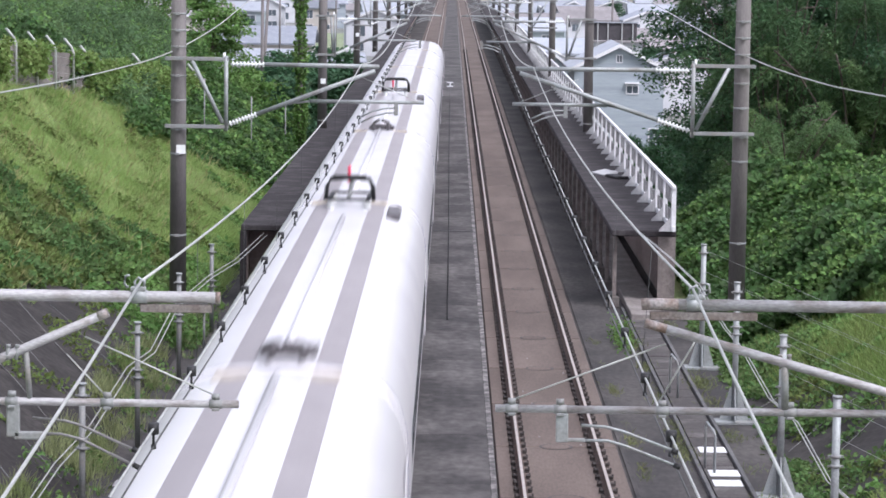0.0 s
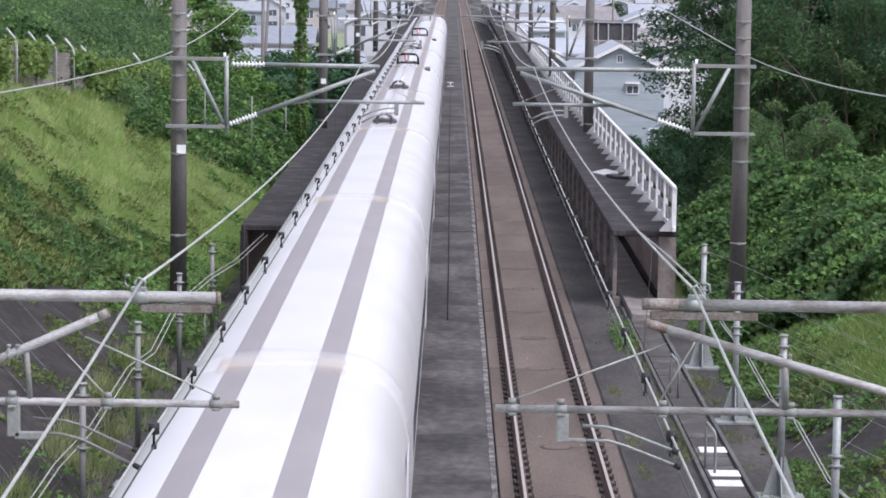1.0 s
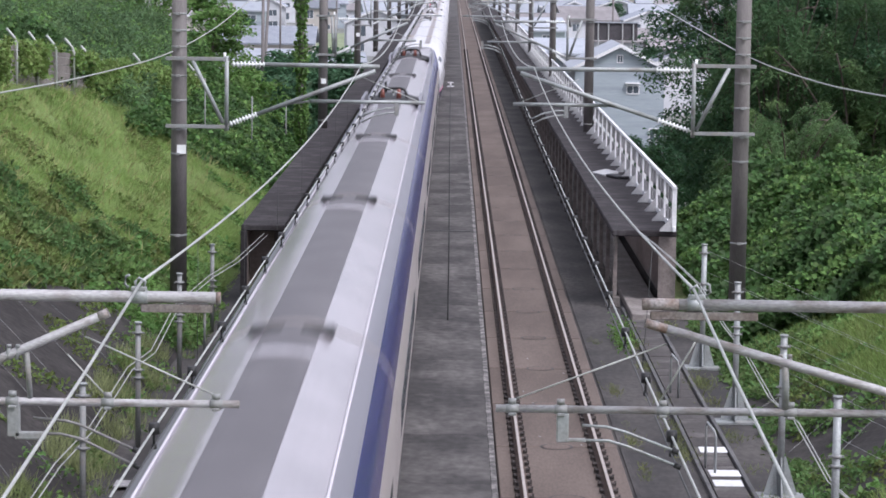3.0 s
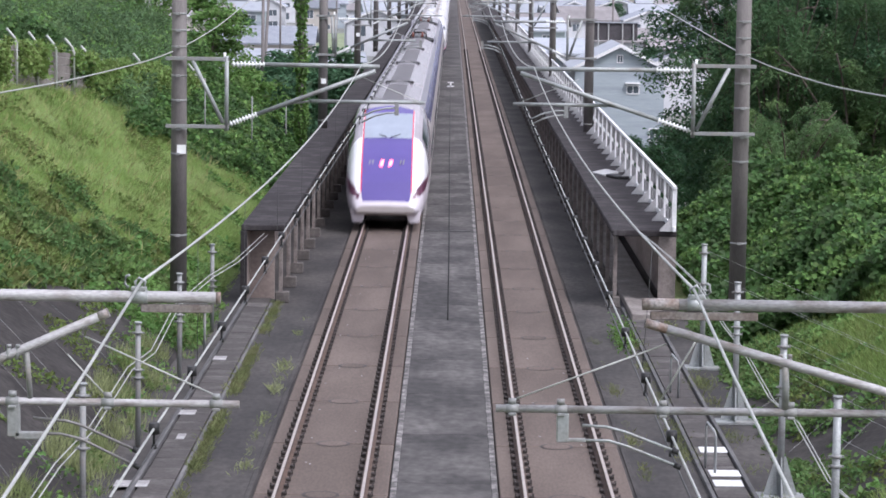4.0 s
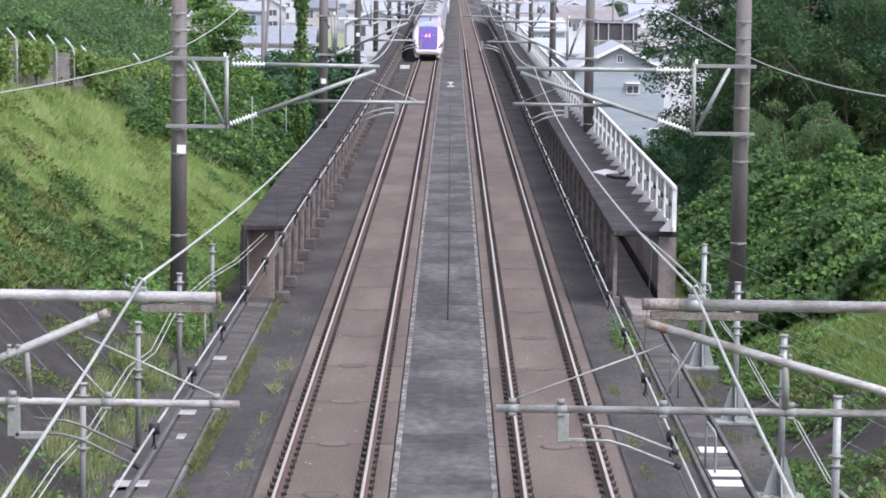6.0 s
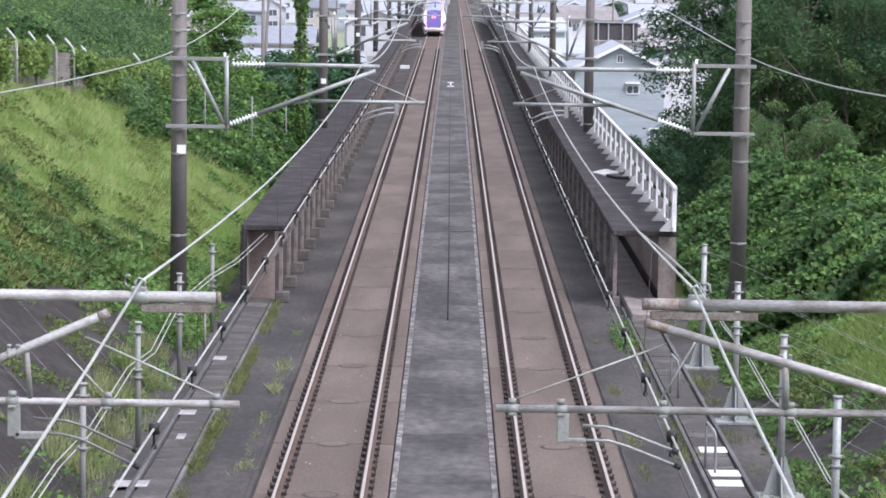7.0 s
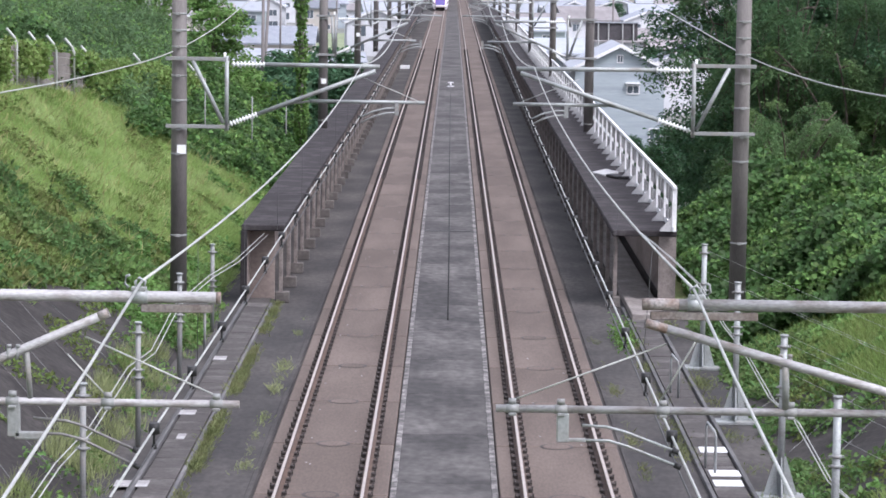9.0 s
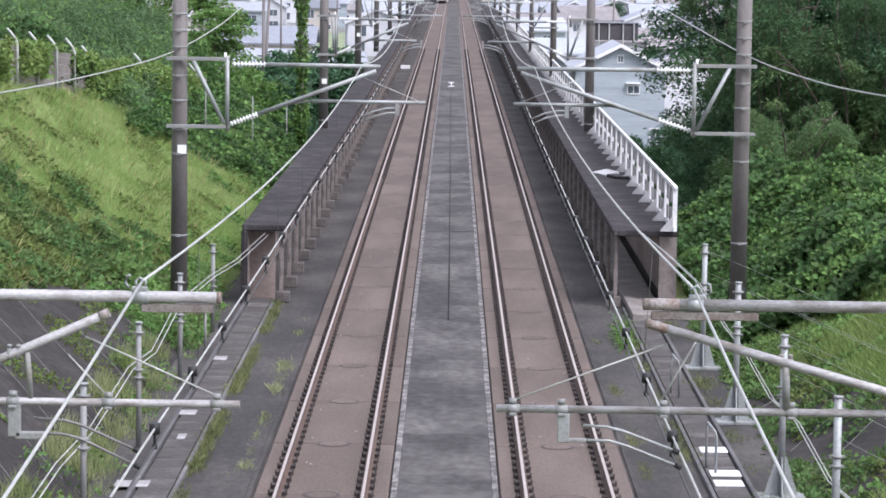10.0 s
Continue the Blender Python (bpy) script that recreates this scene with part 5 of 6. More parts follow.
    stuff("thicket", leaves(pts, np.full(len(pts), 0.24), KUDZU, "thicket", 0.3, 0.8, 0.4), "paler green sprays over the dark thicket", "thicket")
    # right bank: a mound of vines above weeds
    lift_r = lambda x, y: (0.50 + 0.85 * swell(x, y, 0.45, 15) + 0.5 * swell(x, y, 1.1, 16)) * gen.uniform(0.35, 1.0) + 0.55 * step(8, 11, x)
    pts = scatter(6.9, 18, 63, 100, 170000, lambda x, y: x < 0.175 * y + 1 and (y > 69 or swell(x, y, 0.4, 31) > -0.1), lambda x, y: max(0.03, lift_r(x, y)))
    stuff("vine_mound", leaves(pts, np.full(len(pts), 0.19), KUDZU_SHADE, "vine", 0.9), "mound of broad vine leaves in a shade-dark colour on the bank", "vines")
    # sun on the mound's top, put in as leaves of the lighter colour
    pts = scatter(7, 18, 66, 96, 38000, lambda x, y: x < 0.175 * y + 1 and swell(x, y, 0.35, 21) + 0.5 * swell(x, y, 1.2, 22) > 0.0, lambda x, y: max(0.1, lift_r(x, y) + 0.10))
    stuff("vine_mound", leaves(pts, np.full(len(pts), 0.15), KUDZU, "vine", 0.9), "vine leaves in a lighter, sunlit colour on top of the mound", "vines")
    pts = scatter(6.7, 12.5, 36, 72, 90000, lambda x, y: (not faced(x, y) and swell(x, y, 0.5, 46) > -0.02) or swell(x, y, 0.6, 41) > 0.25, lambda x, y: 0.04)
    stuff("bank_grass", blades(pts, np.full(len(pts), 0.34), BANK, "grass", 0.045, 0.65, (-0.3, -0.2)), "green weeds and grass on the bank", "grass")
    pts = scatter(6.7, 12.5, 36, 74, 42000, lambda x, y: (not faced(x, y) and swell(x, y, 0.5, 46) + 0.4 * swell(x, y, 1.3, 43) < 0.12) or swell(x, y, 0.7, 45) > 0.33, lambda x, y: 0.08 + 0.35 * abs(swell(x, y, 1.1, 44)))
    stuff("bank_weeds", leaves(pts, np.full(len(pts), 0.15), KUDZU, "weed", 0.6), "broad-leaved weeds at the foot of the bank", "weeds")
    # weeds filling the strip behind the shelter
    pts = scatter(-8.6, -6.0, 64, 112, 30000, lambda x, y: y < 76 or swell(x, y, 0.5, 99) > 0.25, lambda x, y: 0.1 + 0.5 * gen.random() * (0.6 + swell(x, y, 0.7, 95)))
    stuff("strip_weeds", leaves(pts, np.full(len(pts), 0.17), KUDZU, "weed", 0.6), "green weeds crowding the foot of the slope", "weeds")
    pts = scatter(-9.0, -6.0, 74, 106, 40000, lambda x, y: True, lambda x, y: 0.02)
    stuff("strip_grass", blades(pts, np.full(len(pts), 0.30), GRASS, "grass", 0.055, 0.7, (0.3, -0.15)), "soft green grass along the foot of the slope", "grass")
    pts = scatter(6.2, 8.4, 46, 74, 16000, lambda x, y: y > 58 or swell(x, y, 0.8, 97) > -0.05, lambda x, y: 0.08 + 0.35 * gen.random() * (0.6 + swell(x, y, 0.8, 98)))
    stuff("strip_weeds", leaves(pts, np.full(len(pts), 0.14), SHRUB, "weed", 0.55), "green weeds crowding the foot of the bank", "weeds")
    # leaves climbing the fence
    line = [(-15.2, 84.5), (-14.75, 88.0), (-14.45, 90.3), (-14.15, 93.0), (-13.85, 95.2), (-13.5, 97.2), (-13.2, 99.2), (-12.2, 107.0), (-11.0, 117.0)]
    out = []
    for (xa, ya), (xb, yb) in zip(line, line[1:]):
        for t, h in zip(gen.uniform(0, 1, int(900 * (yb - ya))), gen.uniform(0, 1, int(900 * (yb - ya)))):
            x, y = xa + (xb - xa) * t, ya + (yb - ya) * t
            if y > 99 or swell(y, h * 1.2, 0.75, 81) + 0.35 * (h - 0.75) > 0.10:
                out.append((x + gen.normal() * 0.12, y + gen.normal() * 0.15 - 0.12, lie(x, y) + h * (1.62 + 0.5 * swell(y, 0, 0.8, 82))))
    stuff("fence_vines", leaves(np.array(out), np.full(len(out), 0.15), FRESH, "vine", 0.8, 0.3), "yellow-green vines climbing the boundary fence", "vines")
    # scattered tufts on both facings
    pts = np.vstack([scatter(-11.5, -6.5, 36, 71, 26000, lambda x, y: faced(x, y) and swell(x, y, 0.55, 91) > 0.36, lambda x, y: 0.12 + 0.15 * gen.random()), scatter(6.9, 10, 34, 60, 14000, lambda x, y: faced(x, y) and swell(x, y, 0.55, 92) > 0.15, lambda x, y: 0.12 + 0.15 * gen.random())])
    stuff("facing_tufts", leaves(pts, np.full(len(pts), 0.13), WEED, "tuft", 0.45), "dull green tufts growing through the facing", "weeds")
    # weeds on the left facing and along the posts
    pts = scatter(-7.3, -6.0, 38, 74, 20000, lambda x, y: swell(x, y, 0.5, 51) + 0.5 * swell(x, y, 1.4, 52) > 0.02, lambda x, y: 0.05)
    stuff("edge_weeds", blades(pts, np.full(len(pts), 0.42), STRAW, "weed", 0.03, 0.38, (0.1, -0.1)), "tall pale seeding grass behind the trackside posts", "weeds")
    pts = scatter(-7.4, -5.9, 40, 74, 9000, lambda x, y: swell(x, y, 0.9, 53) > 0.15, lambda x, y: 0.05 + 0.4 * gen.random())
    stuff("edge_weeds", leaves(pts, np.full(len(pts), 0.11), KUDZU, "weed", 0.5), "leafy weeds behind the trackside posts", "weeds")
    # weeds growing in joints of the deck: tufts of uneven size with bare gaps
    for x, spread, n, far, seed, mat in ((-4.60, 0.035, 260, 73, 61, TUFT), (-3.72, 0.05, 34, 72, 62, STRAW), (4.62, 0.08, 60, 72, 63, TUFT), (3.70, 0.05, 22, 72, 66, TUFT), (5.72, 0.12, 40, 72, 64, TUFT)):
        out, tall = [], []
        for y in gen.uniform(39, far, n):
            big = gen.random() ** 2
            if swell(x, y, 0.22, seed) + 0.25 * big < -0.08:
                continue
            m = int(14 + 90 * big)
            out.append(np.column_stack([x + gen.normal(size=m) * (spread + 0.05 * big), y + gen.normal(size=m) * (0.16 + 0.34 * big), np.full(m, -0.29)]))
            tall.append(np.full(m, 0.05 + 0.13 * big))
        stuff("joint_weeds", blades(np.vstack(out), np.concatenate(tall), mat, "weed", 0.09, 0.85, (0, 0)), "small weeds growing from a joint of the deck", "weeds")
    # one leafy bush beside the inbound track
    pts = np.column_stack([4.35 + gen.normal(size=900) * 0.13, 66.5 + gen.normal(size=900) * 1.0, -0.28 + np.abs(gen.normal(size=900)) * 0.22])
    stuff("joint_weeds", leaves(pts, np.full(len(pts), 0.09), KUDZU, "weed", 0.5), "leafy green weed bush beside the track", "weeds")


build_plants()


def tree_variant(seed, height, reach, branches, per, size, mat, slim, droop, low, parent_name, label, culms=1):
    """A tree of one trunk, or of several arching culms, with sprays of leaves in loose tiers and gaps between them."""
    rng = np.random.default_rng(seed)
    t = thing(parent_name, label, "tree")
    stems = []
    for k in range(culms):
        a = 2 * math.pi * (k + rng.uniform(-0.3, 0.3)) / culms
        base = rng.uniform(0.1, 0.7) if culms > 1 else 0.0
        bend = rng.uniform(0.8, 2.4) if culms > 1 else rng.uniform(0.0, 0.5)
        tall = height * (rng.uniform(0.62, 1.0) if culms > 1 else 1.0)
        stems.append((a, base, bend, tall))

    def on(stem, f):
        a, base, bend, tall = stem
        r = base + bend * f ** 2.2
        return Vector((r * math.cos(a), r * math.sin(a), tall * (f - 0.10 * f ** 4)))

    for stem in stems:
        pts = [on(stem, f) for f in (0, 0.2, 0.4, 0.6, 0.8, 0.97)]
        pts[0].z = -1.2
        rod("culm" if culms > 1 else "trunk", pts, 0.05 if culms > 1 else 0.06 + height * 0.014, BARK, t, seg=7, r1=0.02)
    P, S = [], []
    for k in range(branches):
        stem = stems[k % culms]
        f = low + (1 - low) * rng.beta(1.15, 1.0)
        root = on(stem, f)
        a = rng.uniform(0, 2 * math.pi)
        L = reach * rng.uniform(0.55, 1.1) * (0.45 + 0.75 * math.sin(math.pi * min(1.0, 0.22 + 0.74 * f)))
        way = Vector((math.cos(a), math.sin(a), 0))
        rise = rng.uniform(0.15, 0.5)
        sag_of = lambda u: rise * u - droop * u * u
        if k % (branches // 14) == 0:
            rod("limb", [root + way * L * u + Vector((0, 0, L * sag_of(u))) for u in (0, 0.3, 0.6, 0.9)], 0.035, BARK, t, seg=5, r1=0.008)
        u = rng.uniform(0.12, 1.0, per) ** 0.75
        wide = L * 0.26 * np.sin(np.pi * np.clip(u * 0.85 + 0.1, 0, 1)) + 0.05
        off = rng.normal(size=per) * wide
        z = root.z + L * (rise * u - droop * u * u) + rng.normal(size=per) * (0.05 + 0.03 * L) - 0.35 * np.abs(off) * droop
        P.append(np.column_stack([root.x + way.x * L * u - way.y * off, root.y + way.y * L * u + way.x * off, z]))
    P = np.vstack(P)
    ob = new("crown", leaves(P, np.full(len(P), size), mat, "crown", slim, 1.1, 0.3 + droop))
    ob.parent = t
    return t


def plant(t, x, y, z, turn, grow=1.0):
    c = copy_thing(t, pose(x, y, z, 0, 0, turn))
    c.scale = (grow, grow, grow)
    return c


def build_trees():
    rng = random.Random(4)
    broad = "dark green dense broadleaf tree on the bank"
    dark = [tree_variant(i, 13, 3.7, 120, 130, 0.21, TREE_LEAF, 0.5, 0.30, 0.10, "broadleaf_tree", broad) for i in (1, 2)]
    bam = [tree_variant(i, 12, 2.6, 64, 250, 0.24, BAMBOO_LEAF, 0.22, 0.95, 0.20, "bamboo_clump", "feathery drooping green bamboo clump", 9) for i in (3, 4)]
    low = [tree_variant(i, 6.5, 2.5, 70, 65, 0.28, TREE_LEAF, 0.55, 0.4, 0.08, "broadleaf_tree", broad) for i in (5, 6)]
    pale = [tree_variant(i, 6.5, 2.7, 70, 65, 0.28, KUDZU, 0.55, 0.4, 0.08, "broadleaf_tree", "mid green bushy tree on the hillside") for i in (7, 8)]
    kinds = dark + bam
    spots = [(13.0, 118, 2), (14.4, 131, 0), (14.6, 124, 1), (13.6, 111, 2), (15.3, 119, 0), (15.6, 112, 3), (17.0, 121, 1), (18.0, 113, 2), (20.0, 122, 0), (21.2, 115, 3), (23.5, 124, 1),
             (15.9, 138, 0), (17.5, 138, 1), (19.5, 137, 0), (22.8, 138, 1), (26.0, 136, 0), (12.2, 121, 1), (20.5, 107, 0), (17.6, 150, 1), (19, 152, 0)]
    used = set()
    for x, y, k in spots:
        z = lie(x, y)
        g = rng.uniform(0.85, 1.15)
        if k not in used:
            used.add(k)
            kinds[k].matrix_basis = pose(x, y, z, 0, 0, rng.uniform(0, 360))
        else:
            plant(kinds[k], x, y, z, rng.uniform(0, 360), g)
    # young bamboo in front of the dark wood, its lit plumes put into the leaf colour
    young = [tree_variant(i, 5.0, 1.5, 56, 170, 0.20, LIT_BAMBOO, 0.22, 0.9, 0.12, "bamboo_clump", "young bamboo clump in a sunlit green colour with drooping sprays", 7) for i in (9, 10)]
    for i, (x, y, g) in enumerate(((13.1, 104, 0.95), (16.5, 109, 1.5), (14.3, 106, 0.75), (18.6, 110, 1.45), (12.3, 107, 0.6), (21, 109, 1.3))):
        if i < 2:
            young[i].matrix_basis = pose(x, y, lie(x, y), 0, 0, 40 * i) @ Matrix.Diagonal((g, g, g, 1))
        else:
            c = copy_thing(young[i % 2], pose(x, y, lie(x, y), 0, 0, rng.uniform(0, 360)))
            c.scale = (g, g, g)
    pale[0].matrix_basis = pose(-13.5, 152, lie(-13.5, 152))
    pale[1].matrix_basis = pose(-17.0, 146, lie(-17, 146))
    low[0].matrix_basis = pose(-36, 190, lie(-36, 190))
    low[1].matrix_basis = pose(-40, 186, lie(-40, 186))
    for x, y in ((-20.5, 150), (-24, 146), (-27.5, 150), (-16, 158), (-19.5, 162), (-23, 165), (-27, 166), (-31, 160), (-11.9, 158), (-14.2, 171), (-33, 172), (-29, 178), (-22, 180), (-18, 178)):
        plant(rng.choice(pale), x, y, lie(x, y), rng.uniform(0, 360), rng.uniform(0.8, 1.3))
    # trees of the plain
    for x, y in ((-8.2, 178), (-9.9, 184), (-7.9, 197), (-11, 191), (-9.5, 207), (-12.5, 200), (-10.4, 172)):
        plant(rng.choice(low), x, y, lie(x, y), rng.uniform(0, 360), rng.uniform(1.5, 1.7))
    for x, y in ((-13.5, 215), (22.5, 212), (24, 222), (15, 185), (17.2, 195), (13.8, 174), (18, 182), (12.4, 190), (20, 200), (-30, 420), (-33, 430), (-36, 425), (-44, 540), (-15, 610), (-17, 622), (44, 470), (40, 480), (37, 620), (29, 700), (33, 705), (55, 640), (58, 650), (-60, 760), (-52, 770), (14, 560), (18, 566), (25, 330), (28, 333), (61, 860), (48, 850), (-32, 880), (-26, 885), (8.4, 150), (-34, 332)):
        plant(rng.choice(low), x, y, lie(x, y), rng.uniform(0, 360), rng.uniform(0.75, 1.15))


build_trees()


def build_fence():
    """Posts with bent tops along the slope's upper edge, with wire mesh between them."""
    fe = thing("boundary_fence", "tall wire boundary fence with bent pale posts", "fence")
    line = [(-15.2, 84.5), (-14.75, 88.0), (-14.45, 90.3), (-14.15, 93.0), (-13.85, 95.2), (-13.5, 97.2), (-13.2, 99.2), (-12.2, 107.0), (-11.0, 117.0)]
    for x, y in line:
        z = lie(x, y)
        rod("post", [(x, y, z - 0.3), (x, y, z + 1.55), (x - 0.08, y - 0.02, z + 1.75), (x - 0.32, y - 0.1, z + 2.05)], 0.045, WIRE, fe)
    for (xa, ya), (xb, yb) in zip(line, line[1:]):
        for k in range(6):
            h = 0.2 + 0.28 * k
            rod("strand", [(xa, ya, lie(xa, ya) + h), (xb, yb, lie(xb, yb) + h)], 0.006, WIRE, fe, seg=4)
    # low concrete wall showing behind the fence
    wl = thing("boundary_wall", "pale weathered panel wall behind the fence", "wall")
    for (xa, ya), (xb, yb) in zip(line[:7], line[1:7]):
        bm = bmesh.new()
        za, zb = lie(xa, ya), lie(xb, yb)
        a = [bm.verts.new(p) for p in ((xa - 0.1, ya + 0.25, za - 0.3), (xb - 0.1, yb + 0.2, zb - 0.3), (xb - 0.1, yb + 0.2, zb + 1.5), (xa - 0.1, ya + 0.25, za + 1.5))]
        b = [bm.verts.new(v.co + Vector((-0.1, 0.12, 0))) for v in a]
        bm.faces.new(a), bm.faces.new(b[::-1])
        for i in range(4):
            bm.faces.new((a[i], b[i], b[(i + 1) % 4], a[(i + 1) % 4]))
        part("wall_panel", bm, INNER_FLOOR, wl)


build_fence()
for x, y, h in ((-8.2, 112, 2.6), (-9.6, 106, 2.8), (-7.4, 122, 2.6)):
    sp = thing("slope_post", "thin pale steel post among the vines", "post", "slope posts", at=pose(x, y, lie(x, y)))
    rod("post", [(0, 0, -0.3), (0, 0, h)], 0.026, GALV_DULL, sp)

# ---- the town below ----
WALL_WHITE = shader("white_rendered_wall", (0.55, 0.56, 0.585), 0.8, spread=0.06, scale=0.5, grain=6, second=(0.48, 0.49, 0.515), each=0.10)
WALL_BLUE = shader("pale_blue_siding", (0.345, 0.395, 0.425), 0.75, spread=0.05, scale=0.6, grain=6, second=(0.28, 0.32, 0.355), stretch=(0.3, 0.3, 3))
WALL_TAN = shader("tan_rendered_wall", (0.48, 0.45, 0.41), 0.8, spread=0.06, scale=0.5, grain=6, each=0.12)
# roof colours are paled and greyed, with the haze of distance put in
ROOF_TILE = shader("hazed_grey_tile", (0.23, 0.25, 0.29), 0.7, spread=0.12, scale=0.8, grain=5, second=(0.28, 0.30, 0.34), each=0.3)
ROOF_PALE = shader("pale_metal_roof", (0.36, 0.385, 0.43), 0.6, spread=0.08, scale=0.6, grain=5, second=(0.31, 0.335, 0.375), each=0.15)
ROOF_BROWN = shader("hazed_brown_tile", (0.23, 0.215, 0.22), 0.75, spread=0.12, scale=0.8, grain=5, each=0.25)
PANE = shader("window_pane", (0.10, 0.12, 0.14), 0.12, spread=0.05, scale=1, grain=5, bump=0, spec=0.8)
BOARD = shader("dark_board", (0.055, 0.05, 0.055), 0.7, spread=0.2, scale=1.5, grain=8)
# green dulled for the same distant haze
FIELD = shader("hazed_field_green", (0.20, 0.24, 0.14), 0.9, spread=0.2, scale=0.3, grain=3)


def build_house(x, y, w, d, eave, ridge, wall, roof, turn=0.0, gable_front=True, label="two-storey suburban house with a gabled roof", storeys=2, eaves=0.5):
    z = lie(x, y)
    h = thing("house", label, "house", "suburban houses", at=pose(x, y, z, 0, 0, turn))
    bm = bmesh.new()
    W, D = w / 2, d / 2
    if gable_front:
        prism(bm, [(-W, -0.6), (W, -0.6), (W, eave), (0, ridge - 0.12), (-W, eave)], -D, D)
    else:
        fs = [(-D, -0.6), (D, -0.6), (D, eave), (0, ridge - 0.12), (-D, eave)]
        a = [bm.verts.new((-W, p, q)) for p, q in fs]
        b = [bm.verts.new((W, p, q)) for p, q in fs]
        for i in range(5):
            bm.faces.new((a[i], b[i], b[(i + 1) % 5], a[(i + 1) % 5]))
        bm.faces.new(a), bm.faces.new(b[::-1])
    wl = part("wall", bm, wall, h)
    # roof: two thick slopes
    run = W if gable_front else D
    length = (D if gable_front else W) + eaves
    rise = (ridge - eave) / run
    t = 0.28
    prof = [(-run - eaves, eave - rise * eaves), (0, ridge), (run + eaves, eave - rise * eaves), (run + eaves, eave - rise * eaves + t), (0, ridge + t), (-run - eaves, eave - rise * eaves + t)]
    bm = bmesh.new()
    if gable_front:
        prism(bm, prof, -length, length)
    else:
        a = [bm.verts.new((-length, p, q)) for p, q in prof]
        b = [bm.verts.new((length, p, q)) for p, q in prof]
        n = len(prof)
        for i in range(n):
            bm.faces.new((a[i], b[i], b[(i + 1) % n], a[(i + 1) % n]))
        bm.faces.new(a), bm.faces.new(b[::-1])
    part("roof", bm, roof, h)
    if gable_front:
        bm = bmesh.new()
        for s in (-1, 1):
            vs = [bm.verts.new((px, -length - 0.03, pz)) for px, pz in ((0, ridge - 0.02), (s * (run + eaves), eave - rise * eaves - 0.02), (s * (run + eaves), eave - rise * eaves + t + 0.02), (0, ridge + t + 0.02))]
            ws = [bm.verts.new(v.co + Vector((0, 0.08, 0))) for v in vs]
            bm.faces.new(vs), bm.faces.new(ws[::-1])
            for i in range(4):
                bm.faces.new((vs[i], ws[i], ws[(i + 1) % 4], vs[(i + 1) % 4]))
        part("barge_board", bm, WHITE_PAINT, h)
    return h


def add_window(h, x, z, w, t, depth):
    bm = bmesh.new()
    box(bm, -w / 2, w / 2, -0.03, 0.03, -t / 2, t / 2)
    win = part("window", bm, PANE, h, at=pose(x, -depth - 0.02, z))
    bm = bmesh.new()
    for a, b, c, d in ((-w / 2 - 0.07, w / 2 + 0.07, t / 2, t / 2 + 0.08), (-w / 2 - 0.07, w / 2 + 0.07, -t / 2 - 0.08, -t / 2), (-w / 2 - 0.07, -w / 2, -t / 2, t / 2), (w / 2, w / 2 + 0.07, -t / 2, t / 2), (-0.03, 0.03, -t / 2, t / 2)):
        box(bm, a, b, -0.06, 0.05, c, d)
    part("frame", bm, WHITE_PAINT, win)


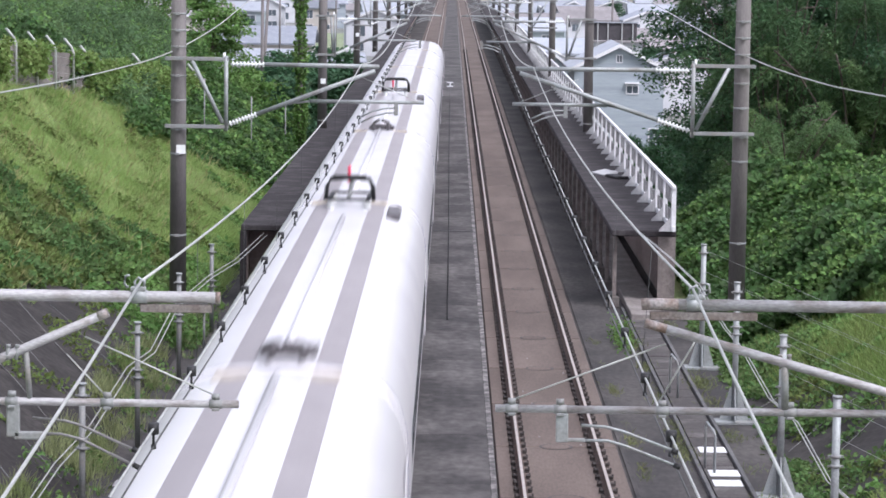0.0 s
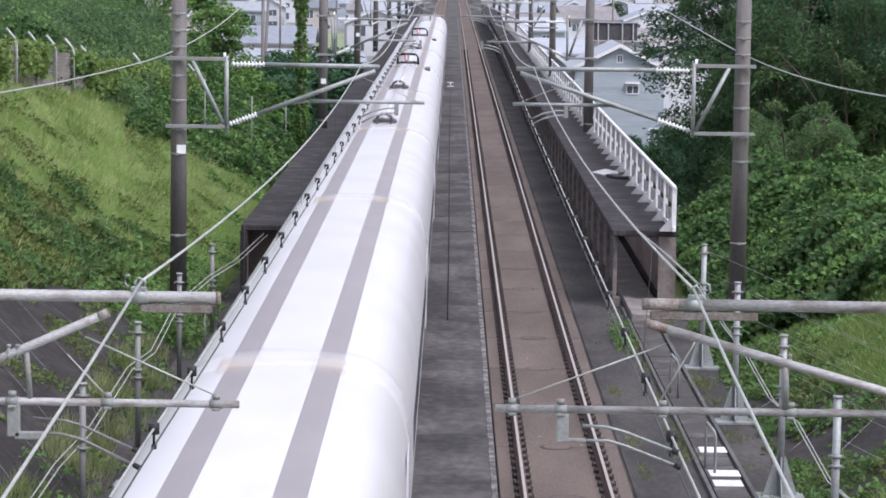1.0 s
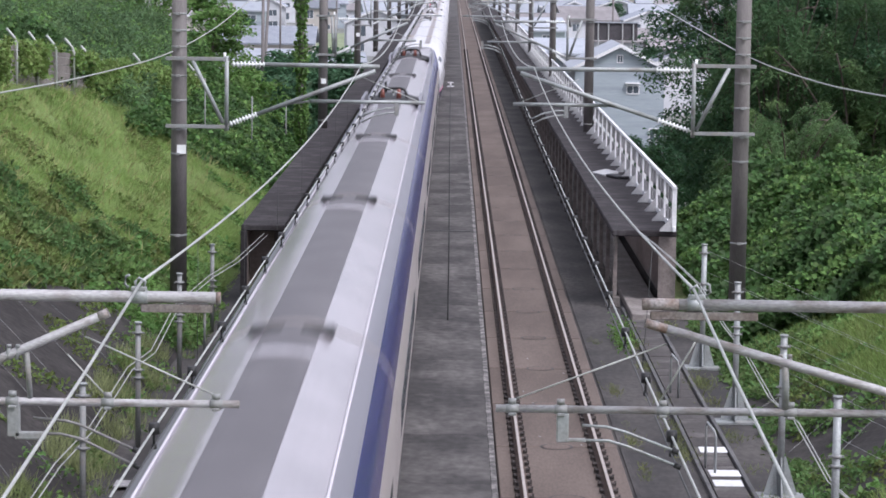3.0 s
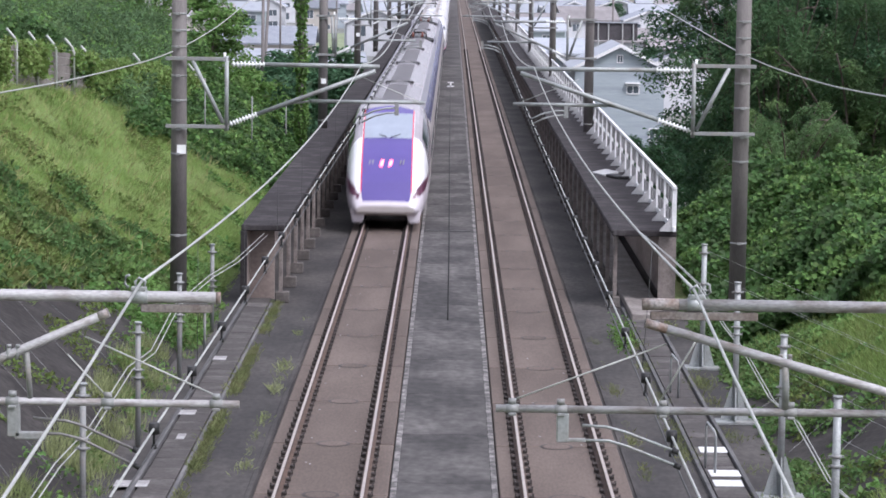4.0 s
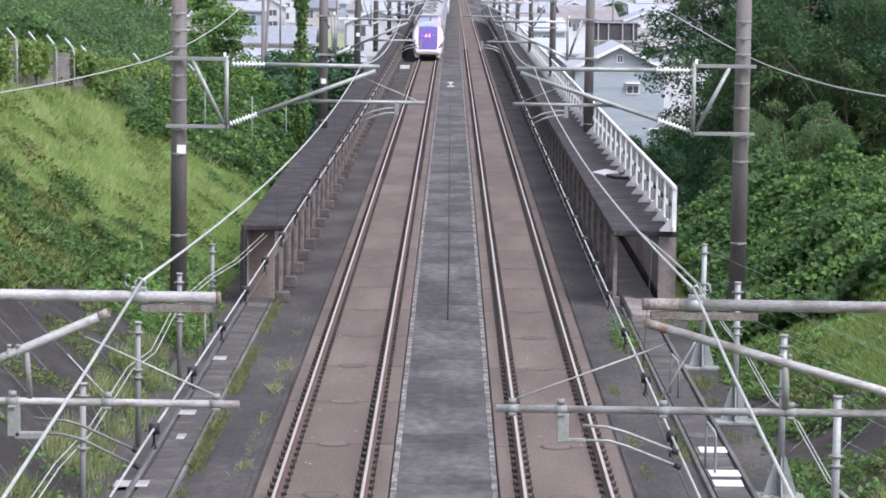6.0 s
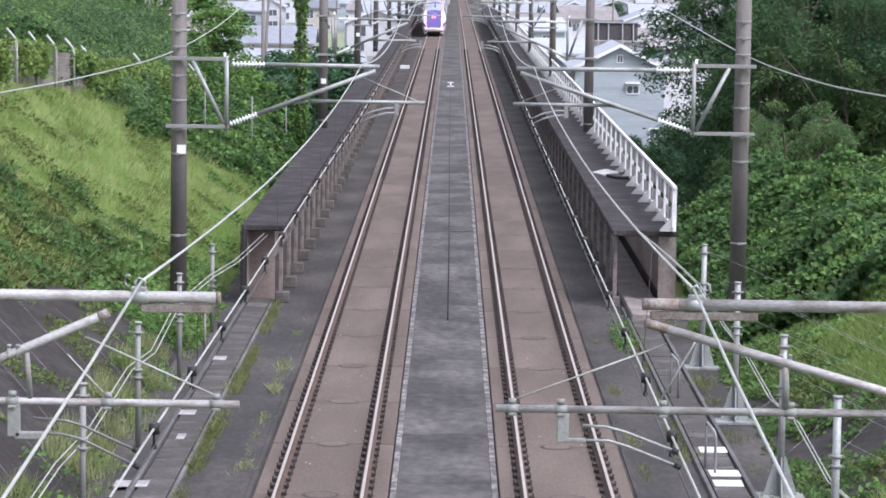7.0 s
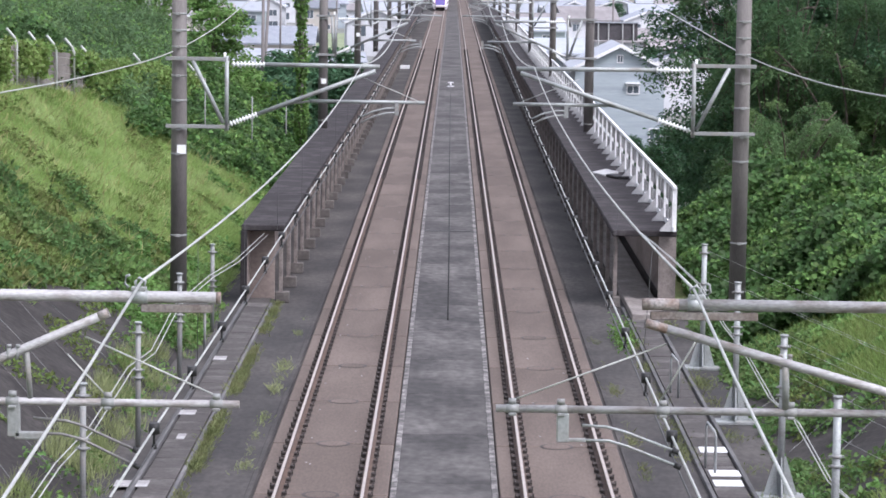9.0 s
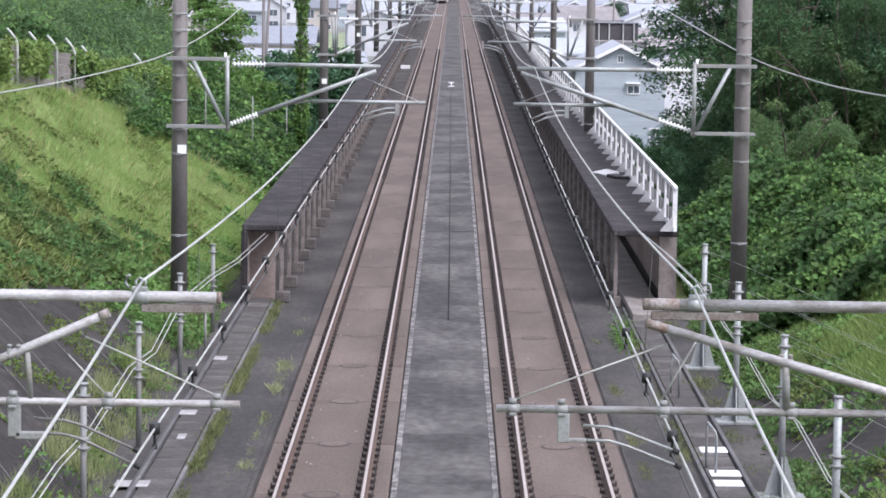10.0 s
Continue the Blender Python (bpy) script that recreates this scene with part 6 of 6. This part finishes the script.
def build_town():
    rng = random.Random(9)
    # the pale blue house beside the viaduct
    gz = lie(14.3, 236)
    h = build_house(14.3, 236.5, 7.6, 12, 7.55, 9.45, WALL_BLUE, ROOF_PALE, 0, True, "pale blue two-storey house with white barge boards")
    add_window(h, 1.15, 5.85, 0.95, 0.6, 6)
    add_window(h, 3.1, 2.05, 0.9, 0.95, 6)
    add_window(h, 0.0, 8.45, 0.4, 0.55, 6)
    bm = bmesh.new()
    box(bm, 0.5, 1.75, -6.45, -6.0, 6.35, 6.47)
    part("window_hood", bm, WHITE_PAINT, h)
    # a dark board on posts behind it
    bd = thing("board_on_posts", "large dark board raised on steel posts", "signboard", at=pose(15.2, 252, lie(15.2, 252)))
    bm = bmesh.new()
    box(bm, -2.0, 2.0, -0.12, 0.12, 9.35, 10.95, 0, 0.03)
    part("board", bm, BOARD, bd)
    bm = bmesh.new()
    box(bm, -2.1, 2.1, -0.3, 0.3, 10.95, 11.05)
    part("cap", bm, ROOF_PALE, bd)
    for x in (-1.65, -0.7, 0.6, 1.6):
        rod("post", [(x, -0.2, -0.3), (x, -0.2, 10.9)], 0.07, GALV_DULL, bd)
    # nearer sheds and long roofs
    build_house(-26.5, 335, 15, 16, 3.6, 4.9, WALL_WHITE, ROOF_PALE, 0, False, "low white warehouse with a pale metal roof", 1)
    build_house(-15.2, 345, 7.5, 12, 3.4, 4.3, WALL_TAN, ROOF_PALE, 4, False, "low white shed with a pale roof", 1)
    build_house(-27, 405, 13, 12, 3.8, 6.0, WALL_TAN, ROOF_TILE, 0, False, "long house with a dark grey roof")
    build_house(11.2, 300, 4.6, 14, 4.6, 6.4, WALL_BLUE, ROOF_TILE, 0, True, "narrow blue-grey house with a dark roof")
    build_house(12.6, 344, 9, 9, 4.8, 6.4, WALL_WHITE, ROOF_PALE, 0, False)
    build_house(27.5, 300, 10, 10, 5.8, 8.2, WALL_WHITE, ROOF_TILE, 0, True, "white two-storey house with a grey gabled roof")
    build_house(29.5, 345, 9, 9, 4.8, 6.8, WALL_WHITE, ROOF_BROWN, 0, False)
    fd = thing("rice_field", "green rice field between houses", "field", kind="structure")
    for x0, x1, y0, y1 in ((-34, -18, 470, 575), (16, 34, 410, 455)):
        bm = bmesh.new()
        box(bm, x0, x1, y0, y1, -7.6, -7.15)
        part("plot", bm, FIELD, fd)
    spots = []
    for row, y in enumerate((375, 428, 462, 505, 545, 590, 630, 675, 720, 770, 820, 880, 940, 1000, 1060, 1120)):
        half = y * 0.10
        x = -half + rng.uniform(0, 6)
        while x < half:
            if abs(x) > 11 and not (-36 < x < -16 and y < 580) and not (14 < x < 36 and y < 455):
                spots.append((x, y + rng.uniform(-9, 9)))
            x += rng.uniform(11, 17)
    for x, y in spots:
        w, d = rng.uniform(7.5, 10.5), rng.uniform(7, 10)
        two = rng.random() < 0.75
        eave = 5.6 if two else 3.2
        h = build_house(x, y, w, d, eave, eave + rng.uniform(1.4, 2.3), rng.choice((WALL_WHITE, WALL_WHITE, WALL_WHITE, WALL_TAN, WALL_BLUE)), rng.choice((ROOF_TILE, ROOF_PALE, ROOF_PALE, ROOF_TILE, ROOF_BROWN)),
                        rng.choice((0, 0, 5, -8, 12)), rng.random() < 0.45)
        if y < 760:
            for zz in ((1.5, 4.2) if two else (1.5,)):
                for xx in (-w * 0.27, w * 0.2):
                    add_window(h, xx, zz, rng.uniform(1.2, 2.2), rng.choice((1.0, 1.3, 1.7)), d / 2)
    # poles of the plain
    for x, y, top, lean in ((-13.9, 200, 10.5, 0), (-15.2, 215, 9.5, 3), (28.3, 262, 11.5, 0), (19.5, 330, 9.0, 0), (-24, 380, 9, 0), (-20, 470, 9, 0), (26, 500, 9, 0), (33, 560, 9, 0), (-38, 600, 9, 0)):
        z = lie(x, y)
        p = thing("utility_pole", "slim concrete utility pole with crossarms", "utility pole", "utility poles", at=pose(x, y, z, 0, lean, 0))
        rod("shaft", [(0, 0, -0.5), (0, 0, top + 7)], 0.17, CONC_POLE, p, seg=10, r1=0.1)
        for zz in (top + 6.2, top + 5.2):
            bm = bmesh.new()
            box(bm, -0.9, 0.9, -0.05, 0.05, zz, zz + 0.1)
            part("crossarm", bm, GALV_DULL, p)
    # a pole overgrown with vines
    vp = thing("vine_clad_pole", "old pole overgrown with green vines", "pole", at=pose(-8.4, 152, lie(-8.4, 152)))
    rod("shaft", [(0, 0, -0.5), (0, 0, 16)], 0.15, CONC_POLE, vp, seg=10)
    zz = gen.uniform(2, 13, 3000)
    rad = 0.15 + 0.34 * np.abs(np.sin(zz * 0.9)) ** 2 * gen.uniform(0.2, 1, 3000)
    aa = gen.uniform(0, 2 * np.pi, 3000)
    pts = np.column_stack([rad * np.cos(aa), rad * np.sin(aa), zz])
    ob = new("vine", leaves(pts, np.full(3000, 0.2), KUDZU, "vine", 0.8))
    ob.parent = vp


build_town()


def motions():
    """Both coupled trains leave at a steady 76 metres a second."""
    for ob, ahead in ((express, 0.0), (lead, EXPRESS_LEN - 0.2)):
        walk(ob, [(t, pose(-2.15, 76.5 + 76.2 * (t - 3.8) + ahead, 0)) for t in (0.0, 2.5, 5.0, 7.5, 10.0)])


motions()
